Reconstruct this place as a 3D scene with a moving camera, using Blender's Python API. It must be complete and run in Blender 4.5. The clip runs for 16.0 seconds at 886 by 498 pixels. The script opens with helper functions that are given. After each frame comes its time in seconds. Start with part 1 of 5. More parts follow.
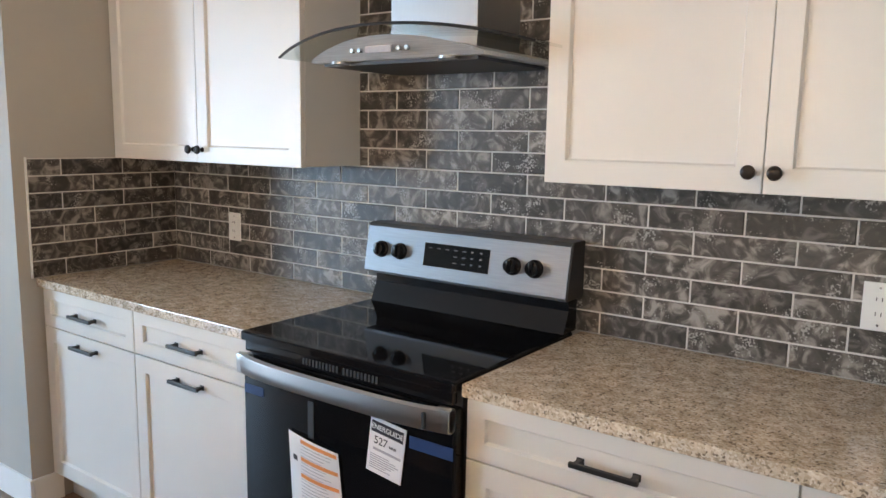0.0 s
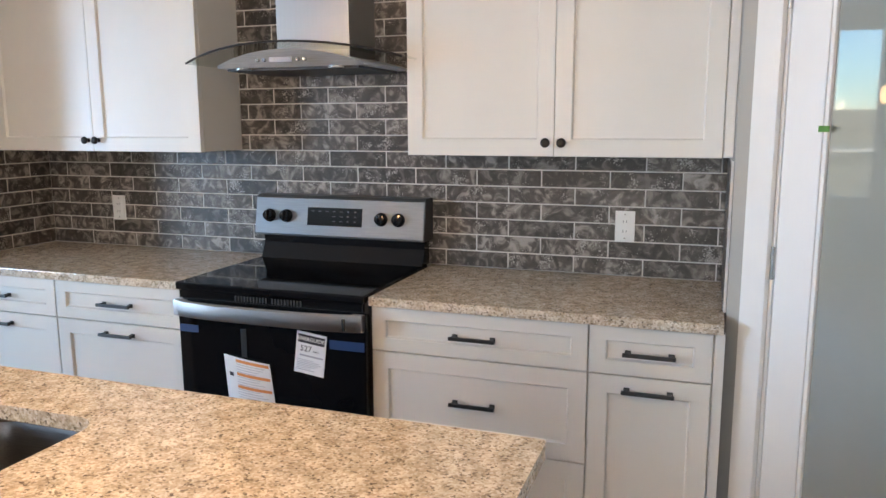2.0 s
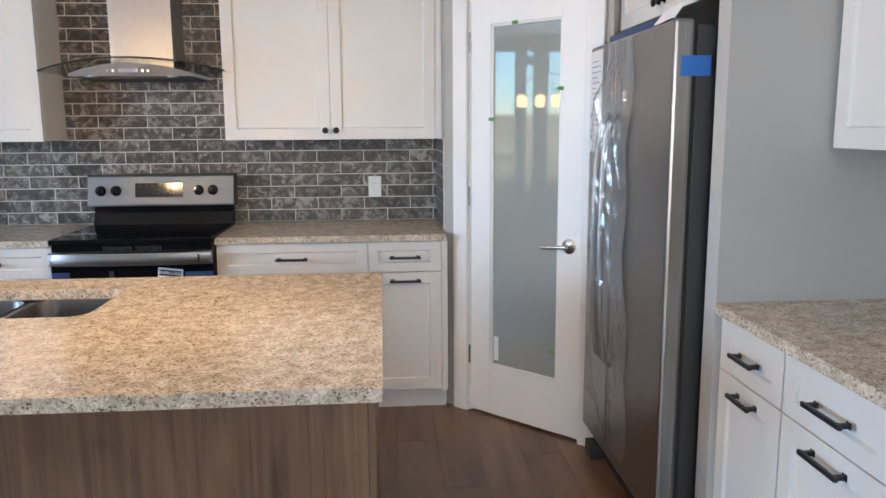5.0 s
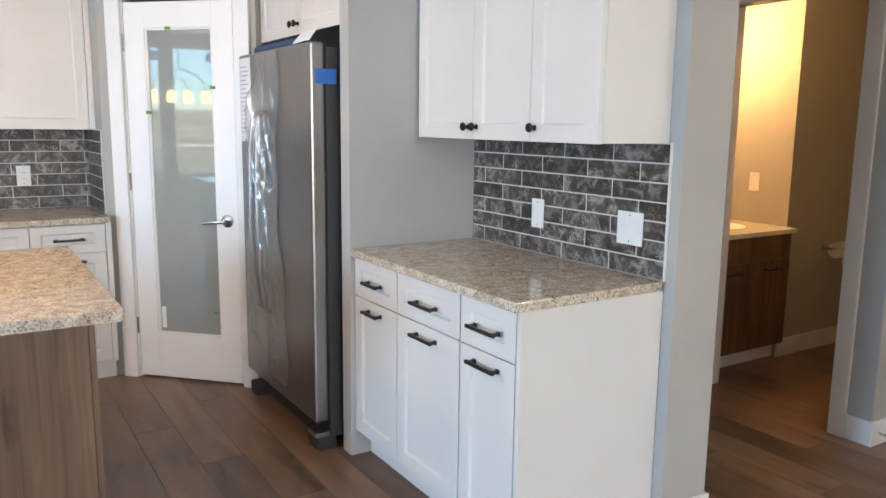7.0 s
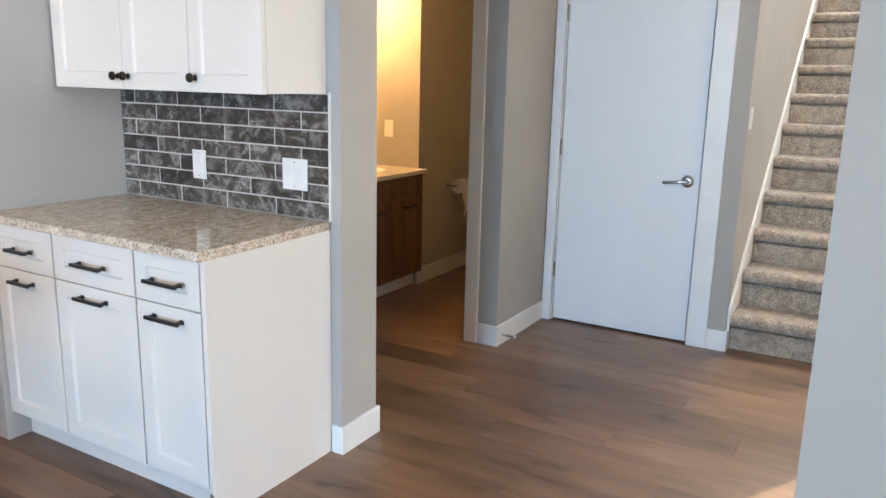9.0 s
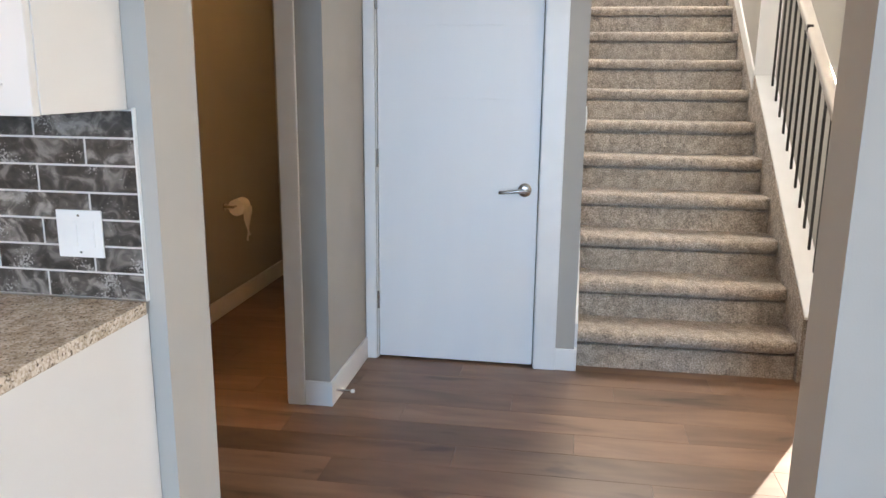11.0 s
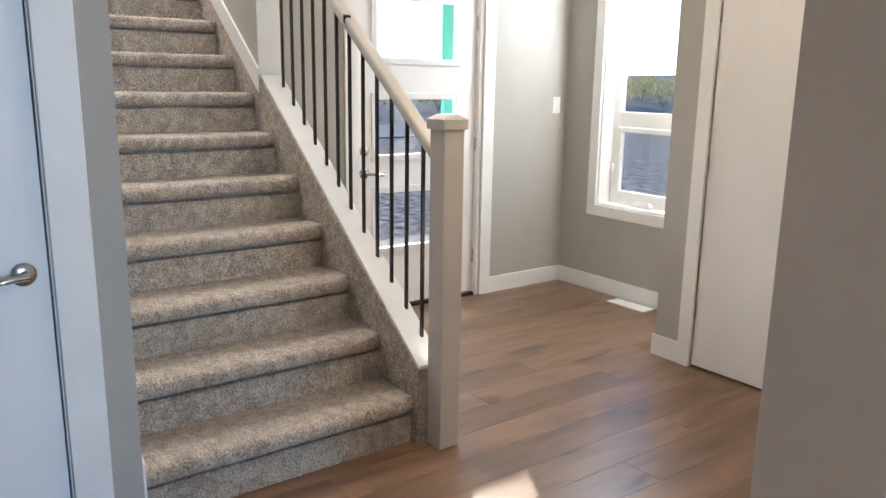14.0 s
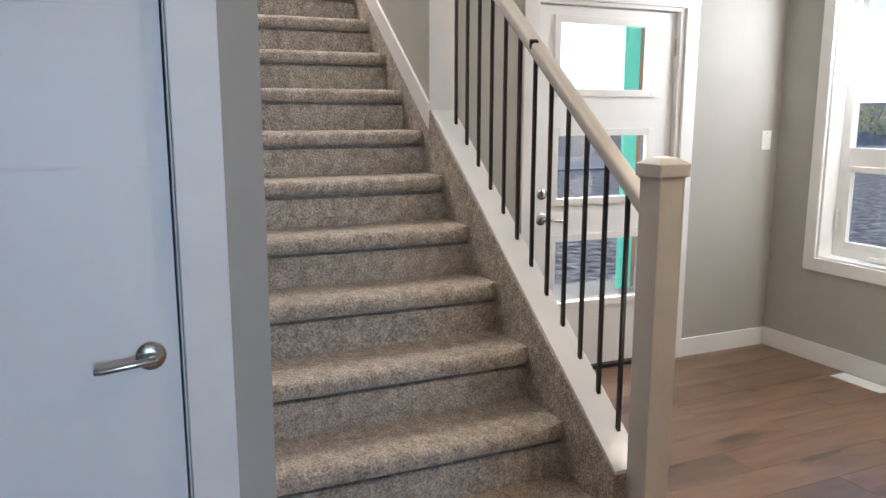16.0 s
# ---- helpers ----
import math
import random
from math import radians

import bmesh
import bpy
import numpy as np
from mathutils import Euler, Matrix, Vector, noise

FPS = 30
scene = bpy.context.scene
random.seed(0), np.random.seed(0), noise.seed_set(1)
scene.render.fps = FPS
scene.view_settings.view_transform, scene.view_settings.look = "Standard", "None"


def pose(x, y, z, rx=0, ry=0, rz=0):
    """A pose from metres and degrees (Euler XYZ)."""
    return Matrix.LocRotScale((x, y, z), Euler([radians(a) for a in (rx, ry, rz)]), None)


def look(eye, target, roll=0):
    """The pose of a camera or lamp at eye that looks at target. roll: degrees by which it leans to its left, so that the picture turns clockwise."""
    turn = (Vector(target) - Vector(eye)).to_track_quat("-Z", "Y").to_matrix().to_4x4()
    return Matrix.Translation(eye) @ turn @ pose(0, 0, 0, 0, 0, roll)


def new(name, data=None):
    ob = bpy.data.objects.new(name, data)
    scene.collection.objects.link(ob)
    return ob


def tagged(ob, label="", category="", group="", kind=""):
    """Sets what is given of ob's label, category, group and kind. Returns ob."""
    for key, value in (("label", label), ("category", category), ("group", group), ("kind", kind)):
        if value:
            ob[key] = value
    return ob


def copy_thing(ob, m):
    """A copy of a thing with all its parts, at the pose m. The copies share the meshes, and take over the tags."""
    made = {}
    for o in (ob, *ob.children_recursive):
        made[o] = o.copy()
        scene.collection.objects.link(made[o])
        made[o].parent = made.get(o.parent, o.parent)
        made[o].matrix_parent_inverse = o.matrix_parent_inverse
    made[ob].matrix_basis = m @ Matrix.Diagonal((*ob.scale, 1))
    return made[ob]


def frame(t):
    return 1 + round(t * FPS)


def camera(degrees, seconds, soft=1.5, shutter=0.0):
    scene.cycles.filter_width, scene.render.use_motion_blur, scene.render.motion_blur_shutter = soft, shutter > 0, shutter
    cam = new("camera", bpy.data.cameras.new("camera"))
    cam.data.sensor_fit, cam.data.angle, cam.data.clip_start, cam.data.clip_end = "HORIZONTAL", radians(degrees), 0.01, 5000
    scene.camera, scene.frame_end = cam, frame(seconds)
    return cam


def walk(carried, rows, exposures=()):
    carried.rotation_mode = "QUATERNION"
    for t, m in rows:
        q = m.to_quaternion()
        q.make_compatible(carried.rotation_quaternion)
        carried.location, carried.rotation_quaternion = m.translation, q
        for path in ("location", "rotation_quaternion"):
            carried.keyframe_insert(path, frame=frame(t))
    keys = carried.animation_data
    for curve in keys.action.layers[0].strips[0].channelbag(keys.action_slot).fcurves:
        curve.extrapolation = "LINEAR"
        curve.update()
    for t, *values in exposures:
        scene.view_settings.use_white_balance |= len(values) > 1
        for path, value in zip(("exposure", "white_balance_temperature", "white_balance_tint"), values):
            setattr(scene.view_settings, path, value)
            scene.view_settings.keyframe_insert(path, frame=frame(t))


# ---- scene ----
cam = camera(60.4, 16.0, soft=1.5)
PATH = [
    (0, (0.337, 0.389, 1.49), (-0.824, 1.99, 1.193), 1.0),
    (0.5, (0.401, 0.204, 1.495), (-0.665, 1.868, 1.188), 0.9),
    (1, (0.46, -0.007, 1.495), (-0.505, 1.719, 1.192), 0.5),
    (1.5, (0.452, -0.222, 1.503), (-0.35, 1.584, 1.193), -0.2),
    (2, (0.438, -0.455, 1.49), (-0.22, 1.404, 1.162), -0.2),
    (2.5, (0.486, -0.69, 1.47), (-0.116, 1.188, 1.137), 0.2),
    (3, (0.504, -0.965, 1.44), (-0.077, 0.922, 1.118), 0.2),
    (5.5, (0.06, -2.079, 1.450), (0.453, -0.145, 1.127), -0.1),
    (6, (-0.046, -2.269, 1.464), (0.564, -0.391, 1.149), 0.3),
    (6.5, (-0.1, -2.459, 1.438), (0.733, -0.669, 1.116), 0.7),
    (7, (-0.18, -2.575, 1.430), (0.881, -0.911, 1.105), 0.7),
    (7.5, (-0.317, -2.659, 1.434), (0.951, -1.153, 1.081), -0.2),
    (8, (-0.405, -2.714, 1.432), (1.074, -1.435, 1.012), 0.4),
    (8.5, (-0.402, -2.689, 1.432), (1.204, -1.578, 0.999), 1.1),
    (11, (0.144, -1.85, 1.452), (2.072, -1.546, 1.015), 0.6),
    (11.5, (0.359, -1.658, 1.446), (2.313, -1.662, 1.024), 0.3),
    (12, (0.591, -1.505, 1.435), (2.517, -1.826, 1.002), 0.1),
    (12.5, (0.846, -1.458, 1.448), (2.714, -2.006, 0.993), 1.1),
    (13, (1.08, -1.4, 1.456), (2.859, -2.196, 1.009), 0.9),
    (13.5, (1.322, -1.35, 1.474), (2.974, -2.387, 1.036), 0.5),
    (14, (1.513, -1.387, 1.467), (3.087, -2.544, 1.039), 0.9),
    (14.5, (1.665, -1.46, 1.476), (3.225, -2.639, 1.056), 1.1),
    (15, (1.814, -1.51, 1.476), (3.393, -2.668, 1.072), 0.8),
    (15.5, (1.964, -1.546, 1.498), (3.62, -2.6, 1.118), 0.4),
    (16, (2.047, -1.585, 1.478), (3.842, -2.394, 1.127), 0.1),
]
EXPOSURES = [(0.0, 2.4, 7350, 12), (3.0, 2.3, 6750, 12), (5.5, 2.35, 6700, 11), (7.0, 2.55, 6900, 12), (8.5, 2.75, 6900, 11), (11.0, 2.75, 6950, 13),
             (12.5, 2.45, 6500, 12), (13.5, 2.4, 6650, 12), (14.5, 2.45, 6550, 13), (15.3, 2.4, 6500, 13), (16.0, 2.1, 6650, 14)]
walk(cam, [(t, look(eye, target, roll)) for t, eye, target, roll in PATH], EXPOSURES)

# ------------------------------------------------ light
SUN_DIR = Vector((0.857, -0.488, 0.168)).normalized()
world = bpy.data.worlds.new("sky")
scene.world = world
world.use_nodes = True
wn = world.node_tree.nodes
sky = wn.new("ShaderNodeTexSky")
sky.sky_type, sky.sun_disc = "NISHITA", False
sky.sun_elevation, sky.sun_rotation = radians(12), radians(120)
sky.air_density, sky.dust_density, sky.ozone_density = 1.0, 0.0, 6.0
wn["Background"].inputs["Strength"].default_value = 0.12
world.node_tree.links.new(sky.outputs["Color"], wn["Background"].inputs["Color"])

sun = new("sun", bpy.data.lights.new("sun", "SUN"))
sun.data.energy, sun.data.angle, sun.data.color = 5.0, radians(0.5), (1.0, 0.93, 0.82)
sun.matrix_world = look(SUN_DIR * 30, (0, 0, 0))


def area_lamp(name, eye, target, sx, sy, watts, colour):
    lamp = new(name, bpy.data.lights.new(name, "AREA"))
    lamp.data.shape, lamp.data.size, lamp.data.size_y = "RECTANGLE", sx, sy
    lamp.data.energy, lamp.data.color = watts, colour
    lamp.matrix_world = look(eye, target)
    return lamp


def point_lamp(name, eye, watts, colour, radius=0.05):
    lamp = new(name, bpy.data.lights.new(name, "POINT"))
    lamp.data.energy, lamp.data.color, lamp.data.shadow_soft_size = watts, colour, radius
    lamp.location = eye
    return lamp


DAY = (0.40, 0.655, 1.0)
WARM = (1.0, 0.66, 0.35)
area_lamp("dining_window_light", (-6.0, -1.5, 1.5), (0, -1.5, 1.2), 1.2, 1.5, 58, DAY)
# fill from an unseen south window, set where the end panel catches it
area_lamp("south_side_fill", (0.3, -6.4, 1.45), (0.9, -1.0, 0.7), 2.4, 1.7, 10, (0.97, 0.97, 1.0)).data.spread = radians(125)
area_lamp("foyer_window_light", (4.83, -5.50, 2.19), (4.83, -3.4, 0.6), 0.68, 0.07, 6.0, (0.85, 0.93, 1.0))
# added fill under the porch roof, stands in for sky through the front door
area_lamp("front_door_sky_fill", (6.9, -4.2, 2.5), (4.6, -4.2, 0.6), 1.6, 0.6, 22, (0.92, 0.96, 1.0))
# added fill high in the stairwell; no window is built there
area_lamp("stairwell_fill", (7.2, -2.5, 5.1), (5.2, -2.5, 1.0), 1.0, 2.2, 50.0, (1.0, 0.97, 0.93))

# ------------------------------------------------ materials


def mat(name, colour, rough=0.5, metal=0.0, colour2=None, scale=8.0, bump=0.0, bump_scale=60.0, stretch=(1, 1, 1), detail=4.0,
        spread=0.35, coat=0.0, random=0.0, contrast=(0.3, 0.7), spec=0.5):
    m = bpy.data.materials.new(name)
    m.use_nodes = True
    nt = m.node_tree
    b = nt.nodes["Principled BSDF"]
    b.inputs["Roughness"].default_value, b.inputs["Metallic"].default_value = rough, metal
    b.inputs["Coat Weight"].default_value = coat
    b.inputs["Specular IOR Level"].default_value = spec
    co = nt.nodes.new("ShaderNodeTexCoord")
    mp = nt.nodes.new("ShaderNodeMapping")
    mp.inputs["Scale"].default_value = stretch
    nt.links.new(co.outputs["Object"], mp.inputs["Vector"])
    n = nt.nodes.new("ShaderNodeTexNoise")
    n.inputs["Scale"].default_value, n.inputs["Detail"].default_value = scale, detail
    nt.links.new(mp.outputs["Vector"], n.inputs["Vector"])
    r = nt.nodes.new("ShaderNodeValToRGB")
    c2 = colour2 or tuple(c * (1 - spread * 0.2) for c in colour)
    r.color_ramp.elements[0].position, r.color_ramp.elements[1].position = contrast
    r.color_ramp.elements[0].color, r.color_ramp.elements[1].color = (*c2, 1), (*colour, 1)
    nt.links.new(n.outputs["Fac"], r.inputs["Fac"])
    out = r.outputs["Color"]
    if random:
        oi = nt.nodes.new("ShaderNodeObjectInfo")
        hsv = nt.nodes.new("ShaderNodeHueSaturation")
        ml = nt.nodes.new("ShaderNodeMapRange")
        ml.inputs["To Min"].default_value, ml.inputs["To Max"].default_value = 1 - random, 1 + random
        nt.links.new(oi.outputs["Random"], ml.inputs["Value"])
        nt.links.new(ml.outputs["Result"], hsv.inputs["Value"])
        nt.links.new(out, hsv.inputs["Color"])
        off = nt.nodes.new("ShaderNodeVectorMath")
        off.operation = "ADD"
        sc = nt.nodes.new("ShaderNodeVectorMath")
        sc.operation = "SCALE"
        sc.inputs[0].default_value, = ((17.0, 31.0, 13.0),)
        nt.links.new(oi.outputs["Random"], sc.inputs["Scale"])
        nt.links.new(mp.outputs["Vector"], off.inputs[0])
        nt.links.new(sc.outputs["Vector"], off.inputs[1])
        nt.links.new(off.outputs["Vector"], n.inputs["Vector"])
        out = hsv.outputs["Color"]
    nt.links.new(out, b.inputs["Base Color"])
    if bump:
        n2 = nt.nodes.new("ShaderNodeTexNoise")
        n2.inputs["Scale"].default_value, n2.inputs["Detail"].default_value = bump_scale, 3.0
        nt.links.new(mp.outputs["Vector"], n2.inputs["Vector"])
        bp = nt.nodes.new("ShaderNodeBump")
        bp.inputs["Strength"].default_value, bp.inputs["Distance"].default_value = bump, 0.004
        nt.links.new(n2.outputs["Fac"], bp.inputs["Height"])
        nt.links.new(bp.outputs["Normal"], b.inputs["Normal"])
    return m


def glow(name, colour, strength):
    m = bpy.data.materials.new(name)
    m.use_nodes = True
    b = m.node_tree.nodes["Principled BSDF"]
    b.inputs["Base Color"].default_value = (*colour, 1)
    b.inputs["Emission Color"].default_value = (*colour, 1)
    b.inputs["Emission Strength"].default_value = strength
    return m


def facing_gloss(nt, base, gain):
    """Share of gloss on a thin sheet: base straight on, rising at grazing angles, alike from both sides."""
    lw = nt.nodes.new("ShaderNodeLayerWeight")
    lw.inputs["Blend"].default_value = 0.5
    pw, ma = nt.nodes.new("ShaderNodeMath"), nt.nodes.new("ShaderNodeMath")
    pw.operation, ma.operation = "POWER", "MULTIPLY_ADD"
    pw.inputs[1].default_value = 5.0
    ma.inputs[1].default_value, ma.inputs[2].default_value = gain, base
    nt.links.new(lw.outputs["Facing"], pw.inputs[0])
    nt.links.new(pw.outputs["Value"], ma.inputs[0])
    return ma.outputs["Value"]


def glass(name, colour=(1, 1, 1), rough=0.0, base=0.04):
    """Thin clear pane: mostly straight through, with a glossy face."""
    m = bpy.data.materials.new(name)
    m.use_nodes = True
    nt = m.node_tree
    nt.nodes.remove(nt.nodes["Principled BSDF"])
    tr, gl, mx = (nt.nodes.new(k) for k in ("ShaderNodeBsdfTransparent", "ShaderNodeBsdfGlossy", "ShaderNodeMixShader"))
    tr.inputs["Color"].default_value = (*colour, 1)
    gl.inputs["Roughness"].default_value = rough
    nt.links.new(facing_gloss(nt, base, 0.85), mx.inputs["Fac"])
    nt.links.new(tr.outputs["BSDF"], mx.inputs[1])
    nt.links.new(gl.outputs["BSDF"], mx.inputs[2])
    nt.links.new(mx.outputs["Shader"], nt.nodes["Material Output"].inputs["Surface"])
    return m


def link_ramp(nt, source, stops):
    r = nt.nodes.new("ShaderNodeValToRGB")
    e = r.color_ramp.elements
    while len(e) < len(stops):
        e.new(0.5)
    for el, (p, c) in zip(e, stops):
        el.position, el.color = p, (*c, 1)
    nt.links.new(source, r.inputs["Fac"])
    return r.outputs["Color"]


def granite_material():
    m = bpy.data.materials.new("speckled_quartz")
    m.use_nodes = True
    nt = m.node_tree
    b = nt.nodes["Principled BSDF"]
    b.inputs["Roughness"].default_value = 0.12
    co = nt.nodes.new("ShaderNodeTexCoord")
    v = nt.nodes.new("ShaderNodeTexVoronoi")
    v.inputs["Scale"].default_value = 215
    nt.links.new(co.outputs["Object"], v.inputs["Vector"])
    sep = nt.nodes.new("ShaderNodeSeparateColor")
    nt.links.new(v.outputs["Color"], sep.inputs["Color"])
    base = link_ramp(nt, sep.outputs["Red"], [(0.0, (0.15, 0.122, 0.10)), (0.09, (0.36, 0.30, 0.238)), (0.24, (0.52, 0.44, 0.35)), (0.6, (0.63, 0.555, 0.46)), (0.88, (0.73, 0.68, 0.61))])
    n = nt.nodes.new("ShaderNodeTexNoise")
    n.inputs["Scale"].default_value, n.inputs["Detail"].default_value = 26, 6
    nt.links.new(co.outputs["Object"], n.inputs["Vector"])
    cl = link_ramp(nt, n.outputs["Fac"], [(0.36, (0.74, 0.69, 0.62)), (0.62, (1.05, 1.02, 0.98))])
    mx = nt.nodes.new("ShaderNodeMix")
    mx.data_type, mx.blend_type = "RGBA", "MULTIPLY"
    mx.inputs["Factor"].default_value = 1
    nt.links.new(base, mx.inputs["A"])
    nt.links.new(cl, mx.inputs["B"])
    nt.links.new(mx.outputs["Result"], b.inputs["Base Color"])
    return m


def tile_material():
    m = bpy.data.materials.new("glazed_brick_tile")
    m.use_nodes = True
    nt = m.node_tree
    b = nt.nodes["Principled BSDF"]
    co, oi = nt.nodes.new("ShaderNodeTexCoord"), nt.nodes.new("ShaderNodeObjectInfo")
    sc, off = nt.nodes.new("ShaderNodeVectorMath"), nt.nodes.new("ShaderNodeVectorMath")
    sc.operation, off.operation = "SCALE", "ADD"
    sc.inputs[0].default_value = (19, 37, 53)
    nt.links.new(oi.outputs["Random"], sc.inputs["Scale"])
    nt.links.new(co.outputs["Object"], off.inputs[0])
    nt.links.new(sc.outputs["Vector"], off.inputs[1])
    n = nt.nodes.new("ShaderNodeTexNoise")
    n.inputs["Scale"].default_value, n.inputs["Detail"].default_value, n.inputs["Distortion"].default_value = 19, 8, 1.4
    nt.links.new(off.outputs["Vector"], n.inputs["Vector"])
    mott = link_ramp(nt, n.outputs["Fac"], [(0.34, (0.027, 0.022, 0.018)), (0.50, (0.062, 0.053, 0.045)), (0.66, (0.235, 0.212, 0.19))])
    hsv, mr = nt.nodes.new("ShaderNodeHueSaturation"), nt.nodes.new("ShaderNodeMapRange")
    mr.inputs["To Min"].default_value, mr.inputs["To Max"].default_value = 0.5, 1.55
    nt.links.new(oi.outputs["Random"], mr.inputs["Value"])
    nt.links.new(mr.outputs["Result"], hsv.inputs["Value"])
    nt.links.new(mott, hsv.inputs["Color"])
    # chipped pale flecks where the glaze is broken
    f = nt.nodes.new("ShaderNodeTexNoise")
    f.inputs["Scale"].default_value, f.inputs["Detail"].default_value = 170, 3
    nt.links.new(off.outputs["Vector"], f.inputs["Vector"])
    g = nt.nodes.new("ShaderNodeTexNoise")
    g.inputs["Scale"].default_value = 14
    nt.links.new(off.outputs["Vector"], g.inputs["Vector"])
    ad = nt.nodes.new("ShaderNodeMath")
    ad.operation = "ADD"
    nt.links.new(f.outputs["Fac"], ad.inputs[0])
    nt.links.new(g.outputs["Fac"], ad.inputs[1])
    st = nt.nodes.new("ShaderNodeMapRange")
    st.inputs["From Min"].default_value, st.inputs["From Max"].default_value = 1.17, 1.25
    nt.links.new(ad.outputs["Value"], st.inputs["Value"])
    mx = nt.nodes.new("ShaderNodeMix")
    mx.data_type = "RGBA"
    mx.inputs["B"].default_value = (0.33, 0.315, 0.295, 1)
    nt.links.new(st.outputs["Result"], mx.inputs["Factor"])
    nt.links.new(hsv.outputs["Color"], mx.inputs["A"])
    nt.links.new(mx.outputs["Result"], b.inputs["Base Color"])
    rr = nt.nodes.new("ShaderNodeMapRange")
    rr.inputs["To Min"].default_value, rr.inputs["To Max"].default_value = 0.25, 0.6
    nt.links.new(n.outputs["Fac"], rr.inputs["Value"])
    nt.links.new(rr.outputs["Result"], b.inputs["Roughness"])
    bp = nt.nodes.new("ShaderNodeBump")
    bp.inputs["Strength"].default_value, bp.inputs["Distance"].default_value = 0.35, 0.003
    nt.links.new(ad.outputs["Value"], bp.inputs["Height"])
    nt.links.new(bp.outputs["Normal"], b.inputs["Normal"])
    return m


def plank_material(name, dark, mid, light, rough, along, tint=0.22, fine=14.0):
    """Wood grain that runs along one axis of the piece."""
    m = bpy.data.materials.new(name)
    m.use_nodes = True
    nt = m.node_tree
    b = nt.nodes["Principled BSDF"]
    b.inputs["Roughness"].default_value = rough
    co, oi, mp = nt.nodes.new("ShaderNodeTexCoord"), nt.nodes.new("ShaderNodeObjectInfo"), nt.nodes.new("ShaderNodeMapping")
    s = [fine, fine, fine]
    s[along] = 0.9
    mp.inputs["Scale"].default_value = s
    sc, off = nt.nodes.new("ShaderNodeVectorMath"), nt.nodes.new("ShaderNodeVectorMath")
    sc.operation, off.operation = "SCALE", "ADD"
    sc.inputs[0].default_value = (7, 23, 41)
    nt.links.new(oi.outputs["Random"], sc.inputs["Scale"])
    nt.links.new(co.outputs["Object"], off.inputs[0])
    nt.links.new(sc.outputs["Vector"], off.inputs[1])
    nt.links.new(off.outputs["Vector"], mp.inputs["Vector"])
    n = nt.nodes.new("ShaderNodeTexNoise")
    n.inputs["Scale"].default_value, n.inputs["Detail"].default_value, n.inputs["Distortion"].default_value = 1.6, 7, 0.8
    nt.links.new(mp.outputs["Vector"], n.inputs["Vector"])
    c = link_ramp(nt, n.outputs["Fac"], [(0.28, dark), (0.5, mid), (0.74, light)])
    # soft darker patches and a few knots
    mp2, n2 = nt.nodes.new("ShaderNodeMapping"), nt.nodes.new("ShaderNodeTexNoise")
    s2 = [9.0, 9.0, 9.0]
    s2[along] = 2.2
    mp2.inputs["Scale"].default_value = s2
    n2.inputs["Scale"].default_value, n2.inputs["Detail"].default_value, n2.inputs["Distortion"].default_value = 1.0, 4, 0.4
    nt.links.new(off.outputs["Vector"], mp2.inputs["Vector"])
    nt.links.new(mp2.outputs["Vector"], n2.inputs["Vector"])
    patch = link_ramp(nt, n2.outputs["Fac"], [(0.27, (0.42, 0.38, 0.35)), (0.36, (0.84, 0.82, 0.80)), (0.62, (1.08, 1.08, 1.08))])
    mul = nt.nodes.new("ShaderNodeMix")
    mul.data_type, mul.blend_type = "RGBA", "MULTIPLY"
    mul.inputs["Factor"].default_value = 1
    nt.links.new(c, mul.inputs["A"])
    nt.links.new(patch, mul.inputs["B"])
    c = mul.outputs["Result"]
    hsv, mr = nt.nodes.new("ShaderNodeHueSaturation"), nt.nodes.new("ShaderNodeMapRange")
    mr.inputs["To Min"].default_value, mr.inputs["To Max"].default_value = 1 - tint, 1 + tint
    nt.links.new(oi.outputs["Random"], mr.inputs["Value"])
    nt.links.new(mr.outputs["Result"], hsv.inputs["Value"])
    nt.links.new(c, hsv.inputs["Color"])
    nt.links.new(hsv.outputs["Color"], b.inputs["Base Color"])
    bp = nt.nodes.new("ShaderNodeBump")
    bp.inputs["Strength"].default_value, bp.inputs["Distance"].default_value = 0.08, 0.002
    nt.links.new(n.outputs["Fac"], bp.inputs["Height"])
    nt.links.new(bp.outputs["Normal"], b.inputs["Normal"])
    return m


def carpet_material():
    """Cut pile: fine tufts, soft patches where the pile lies another way."""
    m = bpy.data.materials.new("grey_beige_carpet")
    m.use_nodes = True
    nt = m.node_tree
    b = nt.nodes["Principled BSDF"]
    b.inputs["Roughness"].default_value, b.inputs["Specular IOR Level"].default_value = 1.0, 0.05
    b.inputs["Sheen Weight"].default_value = 0.25
    co = nt.nodes.new("ShaderNodeTexCoord")
    a, c = nt.nodes.new("ShaderNodeTexNoise"), nt.nodes.new("ShaderNodeTexNoise")
    a.inputs["Scale"].default_value, a.inputs["Detail"].default_value = 130, 2.2
    c.inputs["Scale"].default_value, c.inputs["Detail"].default_value, c.inputs["Distortion"].default_value = 20, 7, 0.7
    for n in (a, c):
        nt.links.new(co.outputs["Object"], n.inputs["Vector"])
    tuft = link_ramp(nt, a.outputs["Fac"], [(0.31, (0.235, 0.197, 0.160)), (0.5, (0.415, 0.355, 0.294)), (0.69, (0.60, 0.522, 0.438))])
    lay = link_ramp(nt, c.outputs["Fac"], [(0.36, (0.72, 0.71, 0.70)), (0.60, (1.06, 1.055, 1.05))])
    mx = nt.nodes.new("ShaderNodeMix")
    mx.data_type, mx.blend_type = "RGBA", "MULTIPLY"
